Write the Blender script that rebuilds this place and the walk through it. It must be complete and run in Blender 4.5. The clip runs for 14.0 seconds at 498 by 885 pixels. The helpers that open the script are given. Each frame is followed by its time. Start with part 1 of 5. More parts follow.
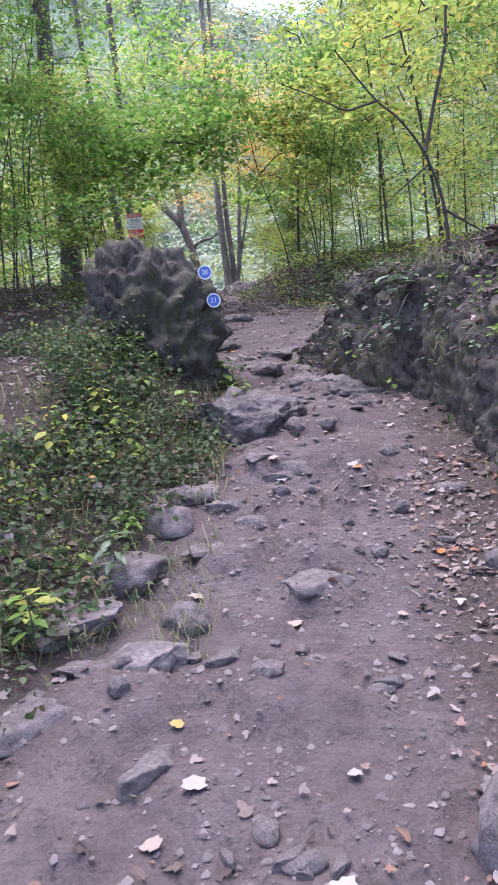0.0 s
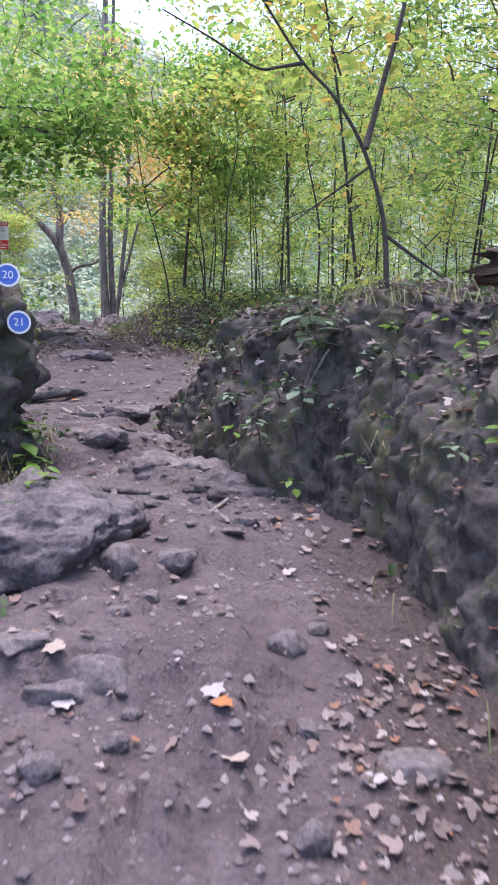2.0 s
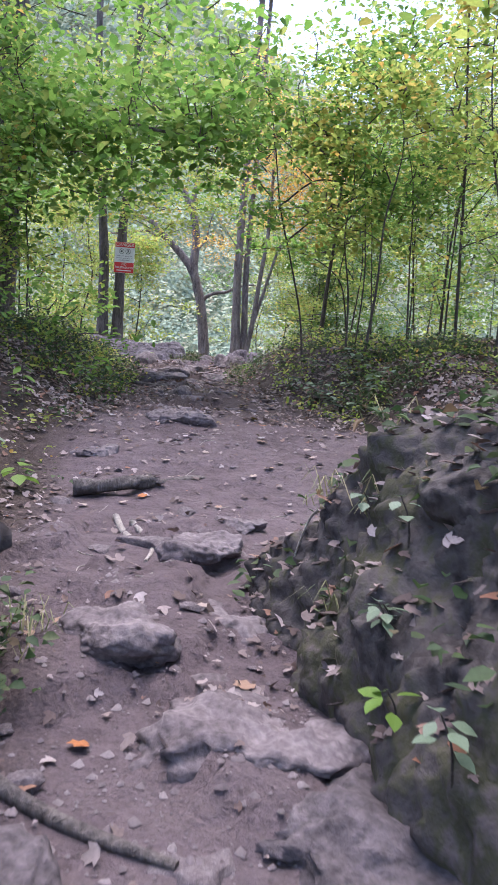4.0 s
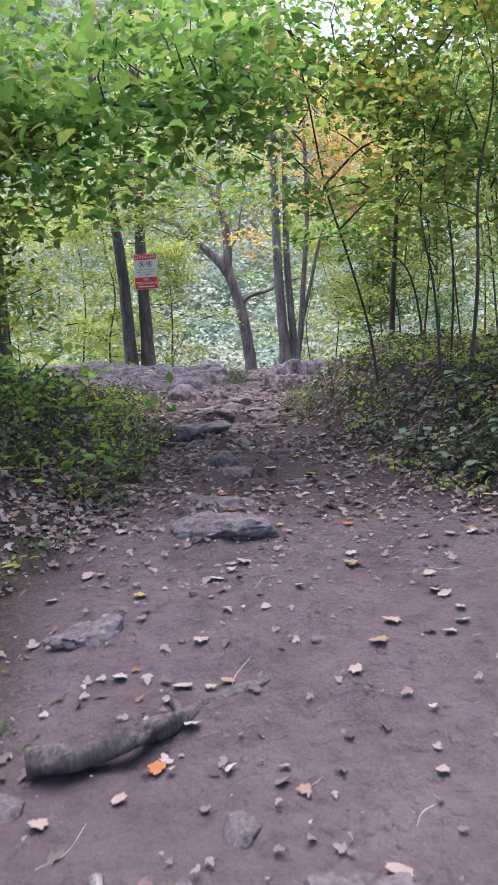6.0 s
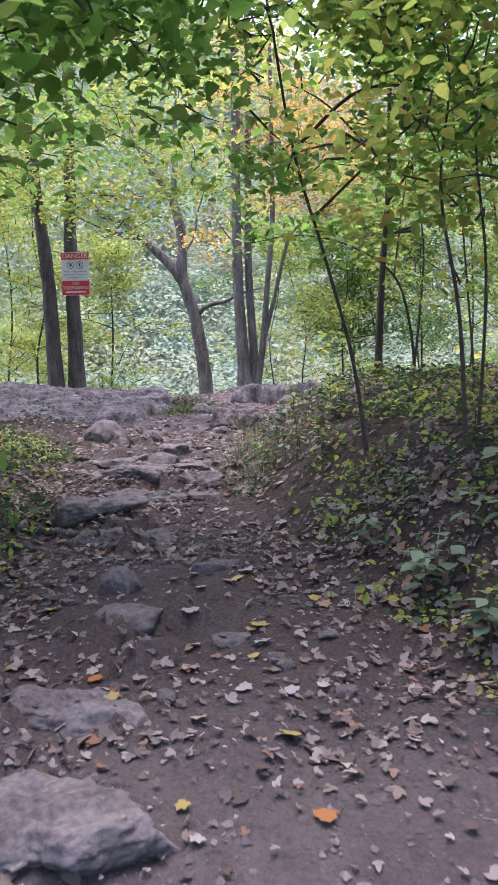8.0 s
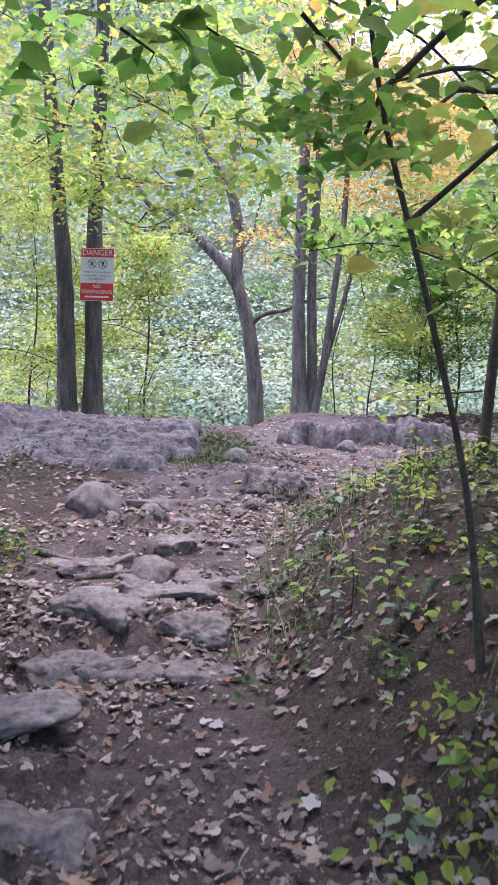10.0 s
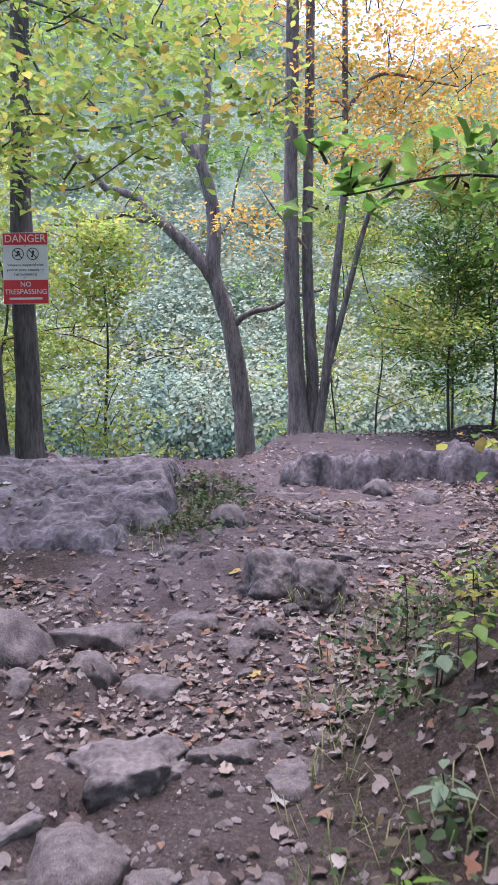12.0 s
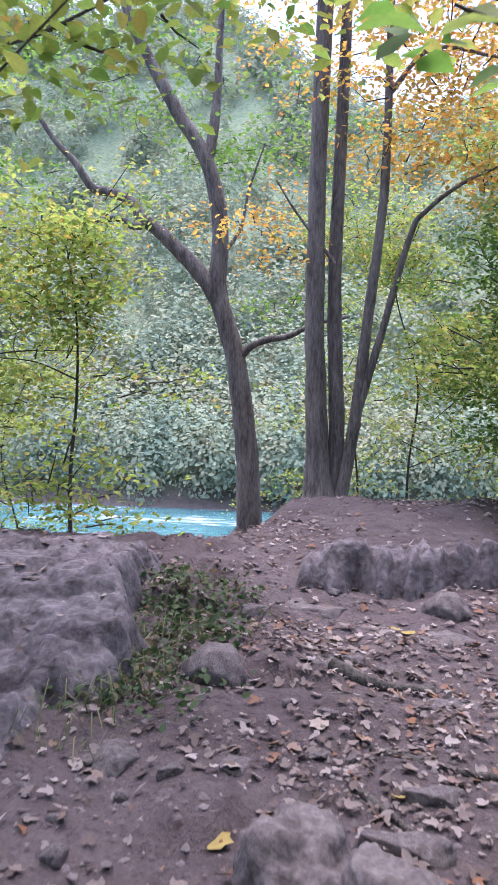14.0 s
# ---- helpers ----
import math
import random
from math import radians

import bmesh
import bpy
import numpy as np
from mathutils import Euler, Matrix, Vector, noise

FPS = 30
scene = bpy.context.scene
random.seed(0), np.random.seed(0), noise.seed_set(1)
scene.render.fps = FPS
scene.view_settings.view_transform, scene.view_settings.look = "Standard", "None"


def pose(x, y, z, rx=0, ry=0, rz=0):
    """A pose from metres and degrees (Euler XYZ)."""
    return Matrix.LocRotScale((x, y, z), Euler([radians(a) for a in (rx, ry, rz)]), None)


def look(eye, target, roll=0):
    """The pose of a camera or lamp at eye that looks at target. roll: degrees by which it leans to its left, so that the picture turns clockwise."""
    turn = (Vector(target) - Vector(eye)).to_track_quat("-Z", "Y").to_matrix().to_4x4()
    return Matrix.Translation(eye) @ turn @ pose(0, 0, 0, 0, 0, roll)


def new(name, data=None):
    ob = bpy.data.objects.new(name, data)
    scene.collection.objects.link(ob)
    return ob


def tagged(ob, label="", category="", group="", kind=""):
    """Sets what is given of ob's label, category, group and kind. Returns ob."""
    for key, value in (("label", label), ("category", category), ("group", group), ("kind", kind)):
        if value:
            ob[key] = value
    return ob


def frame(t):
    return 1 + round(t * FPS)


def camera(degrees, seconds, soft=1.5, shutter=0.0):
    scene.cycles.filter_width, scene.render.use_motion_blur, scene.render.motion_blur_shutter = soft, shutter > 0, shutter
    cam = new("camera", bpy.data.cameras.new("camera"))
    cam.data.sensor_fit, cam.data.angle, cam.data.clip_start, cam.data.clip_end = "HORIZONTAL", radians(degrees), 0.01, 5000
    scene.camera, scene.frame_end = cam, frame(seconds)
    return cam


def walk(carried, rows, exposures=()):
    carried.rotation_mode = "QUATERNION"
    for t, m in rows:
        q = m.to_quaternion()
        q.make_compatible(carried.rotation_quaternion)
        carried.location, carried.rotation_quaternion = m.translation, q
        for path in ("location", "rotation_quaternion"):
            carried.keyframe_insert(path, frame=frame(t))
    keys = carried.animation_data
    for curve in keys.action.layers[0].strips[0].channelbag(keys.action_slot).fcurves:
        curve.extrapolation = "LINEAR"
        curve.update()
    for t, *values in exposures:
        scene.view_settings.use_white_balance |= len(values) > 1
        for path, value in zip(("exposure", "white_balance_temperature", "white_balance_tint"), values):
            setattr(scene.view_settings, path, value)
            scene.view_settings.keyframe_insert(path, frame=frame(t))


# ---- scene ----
cam = camera(35.1, 14.0, soft=1.0, shutter=0.2)
PATH = [
    (0, (0.255, 0.192, 1.511), (0.167, 2.171, 1.232), -5.7),
    (0.3, (0.164, 0.47, 1.464), (0.195, 2.45, 1.185), -3.7),
    (0.5, (0.223, 0.709, 1.491), (0.233, 2.693, 1.237), -6.0),
    (1, (0.352, 1.367, 1.512), (0.483, 3.351, 1.294), -3.1),
    (1.5, (0.392, 2.003, 1.562), (0.594, 3.978, 1.316), -4.8),
    (1.8, (0.49, 2.382, 1.512), (0.755, 4.35, 1.278), -0.4),
    (2, (0.493, 2.666, 1.561), (0.721, 4.645, 1.38), 0.8),
    (2.5, (0.502, 3.299, 1.64), (0.68, 5.285, 1.486), 0.4),
    (3, (0.582, 3.901, 1.682), (0.706, 5.893, 1.558), 1.2),
    (3.5, (0.662, 4.486, 1.811), (0.624, 6.483, 1.7), 2.7),
    (4, (0.62, 5.072, 1.955), (0.514, 7.065, 1.83), 4.5),
    (4.2, (0.617, 5.328, 1.972), (0.459, 7.317, 1.845), 4.3),
    (6.3, (0.369, 7.766, 2.572), (0.151, 9.748, 2.413), -4.2),
    (6.5, (0.355, 8.008, 2.599), (0.23, 9.998, 2.438), -4.5),
    (7, (0.384, 8.628, 2.627), (0.322, 10.619, 2.448), -3.7),
    (7.5, (0.375, 9.265, 2.706), (0.236, 11.253, 2.547), -0.9),
    (8, (0.358, 9.795, 2.792), (0.191, 11.783, 2.653), -1.4),
    (8.2, (0.355, 10.036, 2.783), (0.136, 12.019, 2.646), -1.9),
    (10.3, (0.268, 12.421, 3.341), (-0.052, 14.39, 3.19), 2.1),
    (10.4, (0.216, 12.544, 3.352), (-0.106, 14.513, 3.221), 2.0),
    (10.5, (0.168, 12.676, 3.362), (-0.146, 14.647, 3.236), 2.4),
    (10.6, (0.129, 12.816, 3.365), (-0.186, 14.787, 3.243), 2.8),
    (11, (0.056, 13.364, 3.361), (-0.271, 15.334, 3.241), 1.5),
    (11.5, (-0.07, 13.982, 3.399), (-0.38, 15.955, 3.286), -0.1),
    (12, (-0.189, 14.486, 3.477), (-0.463, 16.462, 3.328), -0.6),
    (12.5, (-0.268, 15.023, 3.51), (-0.648, 16.98, 3.348), 2.5),
    (13, (-0.326, 15.553, 3.493), (-0.71, 17.51, 3.348), 4.8),
    (13.5, (-0.407, 16.052, 3.552), (-0.76, 18.019, 3.455), 3.2),
    (14, (-0.514, 16.678, 3.619), (-0.799, 18.656, 3.552), 1.4),
]
walk(cam, [(t, look(eye, target, roll)) for t, eye, target, roll in PATH], exposures=[(0, 2.2, 6020, 25), (4, 2.15, 6020, 26), (8, 2.08, 6050, 24), (10.4, 2.32, 5900, 26), (11.5, 2.05, 5900, 26), (14, 1.9, 5950, 26)])

# ---- world and sun ----
world = bpy.data.worlds.new("sky")
scene.world = world
world.use_nodes = True
wn = world.node_tree.nodes
sky = wn.new("ShaderNodeTexSky")
sky.sky_type, sky.sun_disc = "NISHITA", False
sky.sun_elevation, sky.sun_rotation = radians(78), radians(-20)
sky.air_density, sky.dust_density, sky.ozone_density = 1.0, 2.5, 1.5
world.node_tree.links.new(sky.outputs[0], wn["Background"].inputs[0])
wn["Background"].inputs[1].default_value = 0.15
sun_data = bpy.data.lights.new("sun", "SUN")
sun_data.energy, sun_data.angle, sun_data.color = 2.0, radians(60), (1.0, 0.94, 0.85)
sun = new("sun", sun_data)
sun.matrix_world = look((0, 0, 60), (0.342 * 12.8, -0.94 * 12.8, 0))


# ---- materials ----
def rgb(c):
    return (*c, 1.0)


def material(name, tones, scale=6.0, rough=0.9, bump=0.4, fine=60.0, island=False, translucent=0.0, stretch=(1, 1, 1), metal=0.0, spec=0.3, mid=None):
    """Tones blended by coarse and fine noise; island: each loose piece draws its own tone."""
    m = bpy.data.materials.new(name)
    m.use_nodes = True
    nt = m.node_tree
    n, l = nt.nodes, nt.links
    b = n["Principled BSDF"]
    b.inputs["Roughness"].default_value = rough
    b.inputs["Metallic"].default_value = metal
    b.inputs["Specular IOR Level"].default_value = spec
    tc = n.new("ShaderNodeTexCoord")
    mp = n.new("ShaderNodeMapping")
    mp.inputs["Scale"].default_value = stretch
    l.new(tc.outputs["Object"], mp.inputs[0])
    n1 = n.new("ShaderNodeTexNoise")
    n1.inputs["Scale"].default_value, n1.inputs["Detail"].default_value = scale, 8
    n1.inputs["Roughness"].default_value = 0.65
    n2 = n.new("ShaderNodeTexNoise")
    n2.inputs["Scale"].default_value, n2.inputs["Detail"].default_value = fine, 5
    for q in (n1, n2):
        l.new(mp.outputs[0], q.inputs["Vector"])
    ramp = n.new("ShaderNodeValToRGB")
    els = ramp.color_ramp.elements
    span = (0.0, 1.0) if island else (0.3, 0.7)
    for i, c in enumerate(tones):
        p = span[0] + (span[1] - span[0]) * i / max(1, len(tones) - 1)
        e = els[i] if i < 2 else els.new(p)
        e.position, e.color = p, rgb(c)
    if island:
        g = n.new("ShaderNodeNewGeometry")
        l.new(g.outputs["Random Per Island"], ramp.inputs[0])
    else:
        mixf = n.new("ShaderNodeMath")
        mixf.operation = "MULTIPLY_ADD"
        mixf.inputs[1].default_value, mixf.inputs[2].default_value = 0.45, -0.22
        l.new(n2.outputs[0], mixf.inputs[0])
        add = n.new("ShaderNodeMath")
        l.new(n1.outputs[0], add.inputs[0])
        l.new(mixf.outputs[0], add.inputs[1])
        l.new(add.outputs[0], ramp.inputs[0])
    hs = n.new("ShaderNodeHueSaturation")
    l.new(ramp.outputs[0], hs.inputs["Color"])
    mr = n.new("ShaderNodeMapRange")
    mr.inputs["To Min"].default_value, mr.inputs["To Max"].default_value = 0.7, 1.3
    l.new(n2.outputs[0], mr.inputs[0])
    l.new(mr.outputs[0], hs.inputs["Value"])
    l.new(hs.outputs[0], b.inputs["Base Color"])
    if bump:
        bp = n.new("ShaderNodeBump")
        bp.inputs["Strength"].default_value, bp.inputs["Distance"].default_value = bump, 0.03
        s = n.new("ShaderNodeMath")
        s.operation = "MULTIPLY_ADD"
        s.inputs[1].default_value = 0.4
        l.new(n2.outputs[0], s.inputs[0])
        l.new(n1.outputs[0], s.inputs[2])
        l.new(s.outputs[0], bp.inputs["Height"])
        l.new(bp.outputs[0], b.inputs["Normal"])
    if translucent:
        tr = n.new("ShaderNodeBsdfTranslucent")
        l.new(hs.outputs[0], tr.inputs["Color"])
        mx = n.new("ShaderNodeMixShader")
        mx.inputs[0].default_value = translucent
        l.new(b.outputs[0], mx.inputs[1])
        l.new(tr.outputs[0], mx.inputs[2])
        l.new(mx.outputs[0], n["Material Output"].inputs[0])
    return m


def plain(name, c, rough=0.5, spec=0.4):
    return material(name, [tuple(0.92 * v for v in c), c], 25, rough, 0.05, 180, spec=spec)


M_STONE = material("grey_stone", [(0.055, 0.045, 0.048), (0.115, 0.096, 0.101), (0.175, 0.150, 0.156)], 5, 0.9, 0.5, 45)
M_OUTCROP = material("dark_rock", [(0.014, 0.012, 0.012), (0.038, 0.032, 0.031), (0.072, 0.062, 0.060), (0.050, 0.050, 0.026), (0.085, 0.070, 0.066)], 2.6, 0.92, 1.0, 26, stretch=(1, 1, 0.7))
M_OUTCROP_L = material("worn_rock", [(0.045, 0.038, 0.041), (0.092, 0.078, 0.083), (0.15, 0.128, 0.135)], 4, 0.9, 0.9, 40)
M_SLAB = material("ledge_rock", [(0.040, 0.033, 0.038), (0.105, 0.090, 0.102), (0.18, 0.157, 0.176)], 6, 0.9, 0.9, 26)
M_GRAVEL = material("stone_chip", [(0.075, 0.06, 0.064), (0.12, 0.10, 0.106), (0.18, 0.155, 0.16), (0.10, 0.084, 0.088)], 30, 0.9, 0.2, 120, island=True)
M_BARK = material("bark", [(0.036, 0.031, 0.031), (0.085, 0.074, 0.07), (0.14, 0.124, 0.116)], 14, 0.92, 1.0, 70, stretch=(1, 1, 0.16))
M_BARK_L = material("light_bark", [(0.06, 0.05, 0.049), (0.15, 0.128, 0.122), (0.23, 0.202, 0.19)], 10, 0.9, 0.8, 60, stretch=(1, 1, 0.2))
M_TWIG = material("twig_bark", [(0.035, 0.03, 0.027), (0.085, 0.07, 0.06)], 20, 0.9, 0.4, 90)
M_WOOD = material("rotten_wood", [(0.028, 0.018, 0.015), (0.066, 0.040, 0.030), (0.115, 0.076, 0.058)], 9, 0.95, 1.0, 60, stretch=(0.12, 1, 1))
M_GREY_WOOD = material("weathered_wood", [(0.16, 0.145, 0.13), (0.33, 0.30, 0.27)], 9, 0.95, 0.8, 60)
M_LITTER = material("dead_leaf", [(0.065, 0.046, 0.042), (0.15, 0.113, 0.105), (0.26, 0.215, 0.208), (0.095, 0.068, 0.062), (0.34, 0.295, 0.29), (0.18, 0.137, 0.126), (0.20, 0.095, 0.055), (0.22, 0.18, 0.172), (0.08, 0.056, 0.052), (0.16, 0.122, 0.113), (0.28, 0.235, 0.23), (0.115, 0.083, 0.077), (0.07, 0.05, 0.045)], 30, 0.85, 0.1, 120, island=True, translucent=0.12)
M_LEAF_G = material("green_leaf", [(0.07, 0.165, 0.032), (0.105, 0.22, 0.04), (0.14, 0.27, 0.05), (0.20, 0.31, 0.07), (0.085, 0.19, 0.04), (0.28, 0.33, 0.09)], 30, 0.6, 0.0, 90, island=True, translucent=0.62)
M_LEAF_Y = material("yellow_green_leaf", [(0.20, 0.31, 0.06), (0.29, 0.38, 0.08), (0.37, 0.42, 0.10), (0.15, 0.27, 0.055), (0.47, 0.41, 0.11), (0.23, 0.34, 0.07), (0.32, 0.39, 0.09), (0.13, 0.25, 0.05), (0.48, 0.31, 0.08)], 30, 0.6, 0.0, 90, island=True, translucent=0.62)
M_LEAF_O = material("orange_leaf", [(0.652, 0.319, 0.072), (0.551, 0.406, 0.087), (0.725, 0.435, 0.116), (0.319, 0.348, 0.072), (0.609, 0.246, 0.072)], 30, 0.6, 0.0, 90, island=True, translucent=0.62)
M_UNDER = material("undergrowth_leaf", [(0.026, 0.055, 0.022), (0.045, 0.082, 0.03), (0.065, 0.105, 0.038), (0.036, 0.068, 0.03), (0.09, 0.115, 0.05), (0.032, 0.06, 0.03), (0.16, 0.11, 0.065)], 30, 0.65, 0.0, 90, island=True, translucent=0.35)
# Leaf greens lightened and greyed to stand in for distance haze.
M_FAR_HAZED = material("hazed_far_leaf", [(0.14, 0.20, 0.15), (0.22, 0.295, 0.22), (0.29, 0.35, 0.24), (0.33, 0.34, 0.23), (0.36, 0.31, 0.21)], .16, 0.9, 0.0, 1.1, translucent=0.3, spec=0.05)
M_GRASS = material("grass_blade", [(0.06, 0.09, 0.03), (0.12, 0.14, 0.06), (0.25, 0.23, 0.13), (0.09, 0.12, 0.04)], 30, 0.7, 0.0, 90, island=True, translucent=0.3)
M_MOSS = material("moss", [(0.04, 0.06, 0.015), (0.09, 0.12, 0.03)], 14, 0.95, 0.8, 120)
M_BLUE = plain("blue_enamel", (0.05, 0.11, 0.42), 0.35)
M_WHITE = plain("white_paint", (0.6, 0.6, 0.6), 0.4)
M_RED = plain("red_paint", (0.52, 0.03, 0.035), 0.4)
M_BLACK = plain("black_paint", (0.03, 0.03, 0.035), 0.5)
M_METAL = material("bolt_metal", [(0.35, 0.34, 0.33), (0.5, 0.49, 0.47)], 40, 0.4, 0.1, 200, metal=1.0)


def ground_material():
    m = bpy.data.materials.new("forest_soil")
    m.use_nodes = True
    n, l = m.node_tree.nodes, m.node_tree.links
    b = n["Principled BSDF"]
    b.inputs["Roughness"].default_value, b.inputs["Specular IOR Level"].default_value = 0.95, 0.15
    at = n.new("ShaderNodeAttribute")
    at.attribute_name = "litter"
    tc = n.new("ShaderNodeTexCoord")

    def noise_tex(scale, detail=8, rough=0.6):
        q = n.new("ShaderNodeTexNoise")
        q.inputs["Scale"].default_value, q.inputs["Detail"].default_value, q.inputs["Roughness"].default_value = scale, detail, rough
        l.new(tc.outputs["Object"], q.inputs["Vector"])
        return q
    big, mid, grit = noise_tex(1.3), noise_tex(9), noise_tex(70, 6, 0.7)

    def ramp_of(src, stops):
        r = n.new("ShaderNodeValToRGB")
        for i, (p, c) in enumerate(stops):
            e = r.color_ramp.elements[i] if i < 2 else r.color_ramp.elements.new(p)
            e.position, e.color = p, rgb(c)
        l.new(src.outputs[0], r.inputs[0])
        return r
    dirt = ramp_of(mid, [(0.3, (0.052, 0.039, 0.042)), (0.5, (0.102, 0.080, 0.086)), (0.7, (0.162, 0.132, 0.140))])
    dirt2 = ramp_of(big, [(0.35, (0.072, 0.055, 0.059)), (0.65, (0.148, 0.120, 0.128))])
    mixd = n.new("ShaderNodeMix")
    mixd.data_type = "RGBA"
    mixd.inputs[0].default_value = 0.5
    l.new(dirt.outputs[0], mixd.inputs[6])
    l.new(dirt2.outputs[0], mixd.inputs[7])
    duff = ramp_of(grit, [(0.3, (0.018, 0.013, 0.011)), (0.5, (0.045, 0.034, 0.029)), (0.68, (0.095, 0.073, 0.063))])
    gritty = n.new("ShaderNodeHueSaturation")
    mr = n.new("ShaderNodeMapRange")
    mr.inputs["From Min"].default_value, mr.inputs["From Max"].default_value = 0.3, 0.7
    mr.inputs["To Min"].default_value, mr.inputs["To Max"].default_value = 0.8, 1.18
    l.new(grit.outputs[0], mr.inputs[0])
    l.new(mr.outputs[0], gritty.inputs["Value"])
    l.new(mixd.outputs[2], gritty.inputs["Color"])
    mask = n.new("ShaderNodeMath")
    mask.operation = "MULTIPLY_ADD"
    mask.use_clamp = True
    sub = n.new("ShaderNodeMath")
    sub.operation = "SUBTRACT"
    l.new(mid.outputs[0], sub.inputs[0])
    sub.inputs[1].default_value = 0.5
    l.new(sub.outputs[0], mask.inputs[0])
    mask.inputs[1].default_value = 1.4
    l.new(at.outputs["Fac"], mask.inputs[2])
    out = n.new("ShaderNodeMix")
    out.data_type = "RGBA"
    l.new(mask.outputs[0], out.inputs[0])
    l.new(gritty.outputs[0], out.inputs[6])
    l.new(duff.outputs[0], out.inputs[7])
    wood = n.new("ShaderNodeAttribute")
    wood.attribute_name = "woods"
    # Green cover of the far slope, its colour paled for haze too.
    hazed_scrub = ramp_of(big, [(0.35, (0.13, 0.19, 0.12)), (0.65, (0.24, 0.30, 0.19))])
    cover = n.new("ShaderNodeMix")
    cover.data_type = "RGBA"
    l.new(wood.outputs["Fac"], cover.inputs[0])
    l.new(out.outputs[2], cover.inputs[6])
    l.new(hazed_scrub.outputs[0], cover.inputs[7])
    l.new(cover.outputs[2], b.inputs["Base Color"])
    chips = n.new("ShaderNodeTexVoronoi")
    chips.inputs["Scale"].default_value = 16
    warp = n.new("ShaderNodeVectorMath")
    warp.operation = "MULTIPLY_ADD"
    warp.inputs[1].default_value = (.12, .12, .12)
    l.new(mid.outputs[1], warp.inputs[0])
    l.new(tc.outputs["Object"], warp.inputs[2])
    l.new(warp.outputs[0], chips.inputs["Vector"])
    lump = n.new("ShaderNodeMapRange")
    lump.inputs["From Min"].default_value, lump.inputs["From Max"].default_value = .38, .12
    lump.inputs["To Max"].default_value = .22
    l.new(chips.outputs["Distance"], lump.inputs[0])
    spread = n.new("ShaderNodeMapRange")
    spread.inputs["From Min"].default_value, spread.inputs["From Max"].default_value = .46, .6
    l.new(big.outputs[0], spread.inputs[0])
    lumps = n.new("ShaderNodeMath")
    lumps.operation = "MULTIPLY_ADD"
    l.new(lump.outputs[0], lumps.inputs[0])
    l.new(spread.outputs[0], lumps.inputs[1])
    l.new(mid.outputs[0], lumps.inputs[2])
    hsum = n.new("ShaderNodeMath")
    hsum.operation = "MULTIPLY_ADD"
    hsum.inputs[1].default_value = 0.16
    l.new(grit.outputs[0], hsum.inputs[0])
    l.new(lumps.outputs[0], hsum.inputs[2])
    bp = n.new("ShaderNodeBump")
    bp.inputs["Strength"].default_value, bp.inputs["Distance"].default_value = 1.0, 0.06
    l.new(hsum.outputs[0], bp.inputs["Height"])
    l.new(bp.outputs[0], b.inputs["Normal"])
    return m


def water_material():
    m = material("river_water", [(0.03, 0.10, 0.115), (0.06, 0.18, 0.20), (0.10, 0.24, 0.26), (0.55, 0.62, 0.64)], 0.22, 0.18, 0.6, 1.6, stretch=(0.35, 1, 1), spec=0.5)
    return m


M_GROUND, M_WATER = ground_material(), water_material()

# ---- the lie of the land ----
RNG = np.random.default_rng(7)


def table(text):
    a = np.array([[float(v) for v in p.split(",")] for p in text.split()])
    return lambda y: np.interp(y, a[:, 0], a[:, 1])


Z_PATH = table("-40,-3 -6,-.75 -1,-.2 0,-.08 1.5,.06 3.2,.28 5,.6 6.5,.88 8,1.12 9.8,1.26 11.6,1.66 12.4,1.76 14,1.92 15.3,2.0 17,2.22 18.5,2.34 20,2.47 21,2.52 22.5,2.66 24.5,2.85 26.2,2.6 30,.2 45,-4 60,-6.6 66,-7.2 98,-7.2 103,-5 112,-2 130,13 230,106 300,142 500,150")
X_PATH = table("-40,0 0,.2 3,.35 5,.72 6.5,.75 8,.25 10,.2 12.4,-.05 15,-.62 17,-.85 18.5,-.9 20,-.8 22,-1.4 24,-1.7")
W_RIGHT = table("-3,1.4 0,1.25 3,.95 5,.8 7,.72 8.2,.62 9.2,1.5 11,1.7 12.4,.85 14,.6 15,.4 17,.36 19,.85 21,1.8 24,2.2")
W_LEFT = table("-3,1.4 0,1.3 3,1 4.5,.95 6,.75 7.5,.5 9,.8 11,1.2 13,.8 15,.7 17,.9 19,.9 21,1.4 24,2.2")
RISE_R = table("-5,.5 1,.6 3,1 4,1.1 7.8,1.05 8.7,.5 9.5,.15 11.5,.2 13,.6 17,.6 19,.25 21,.1 24,.1")
RUN_R = table("-5,1.5 2,1.2 4,.8 8,.9 9,1.5 12,1.6 14,1.2 18,1.3 21,2")
RISE_L = table("-5,.4 2,.45 6,.55 8,.5 9.5,.25 12,.4 13.5,.65 15.5,.55 17,.12 18,.02 24,.0")


def smooth(t):
    t = np.clip(t, 0, 1)
    return t * t * (3 - 2 * t)


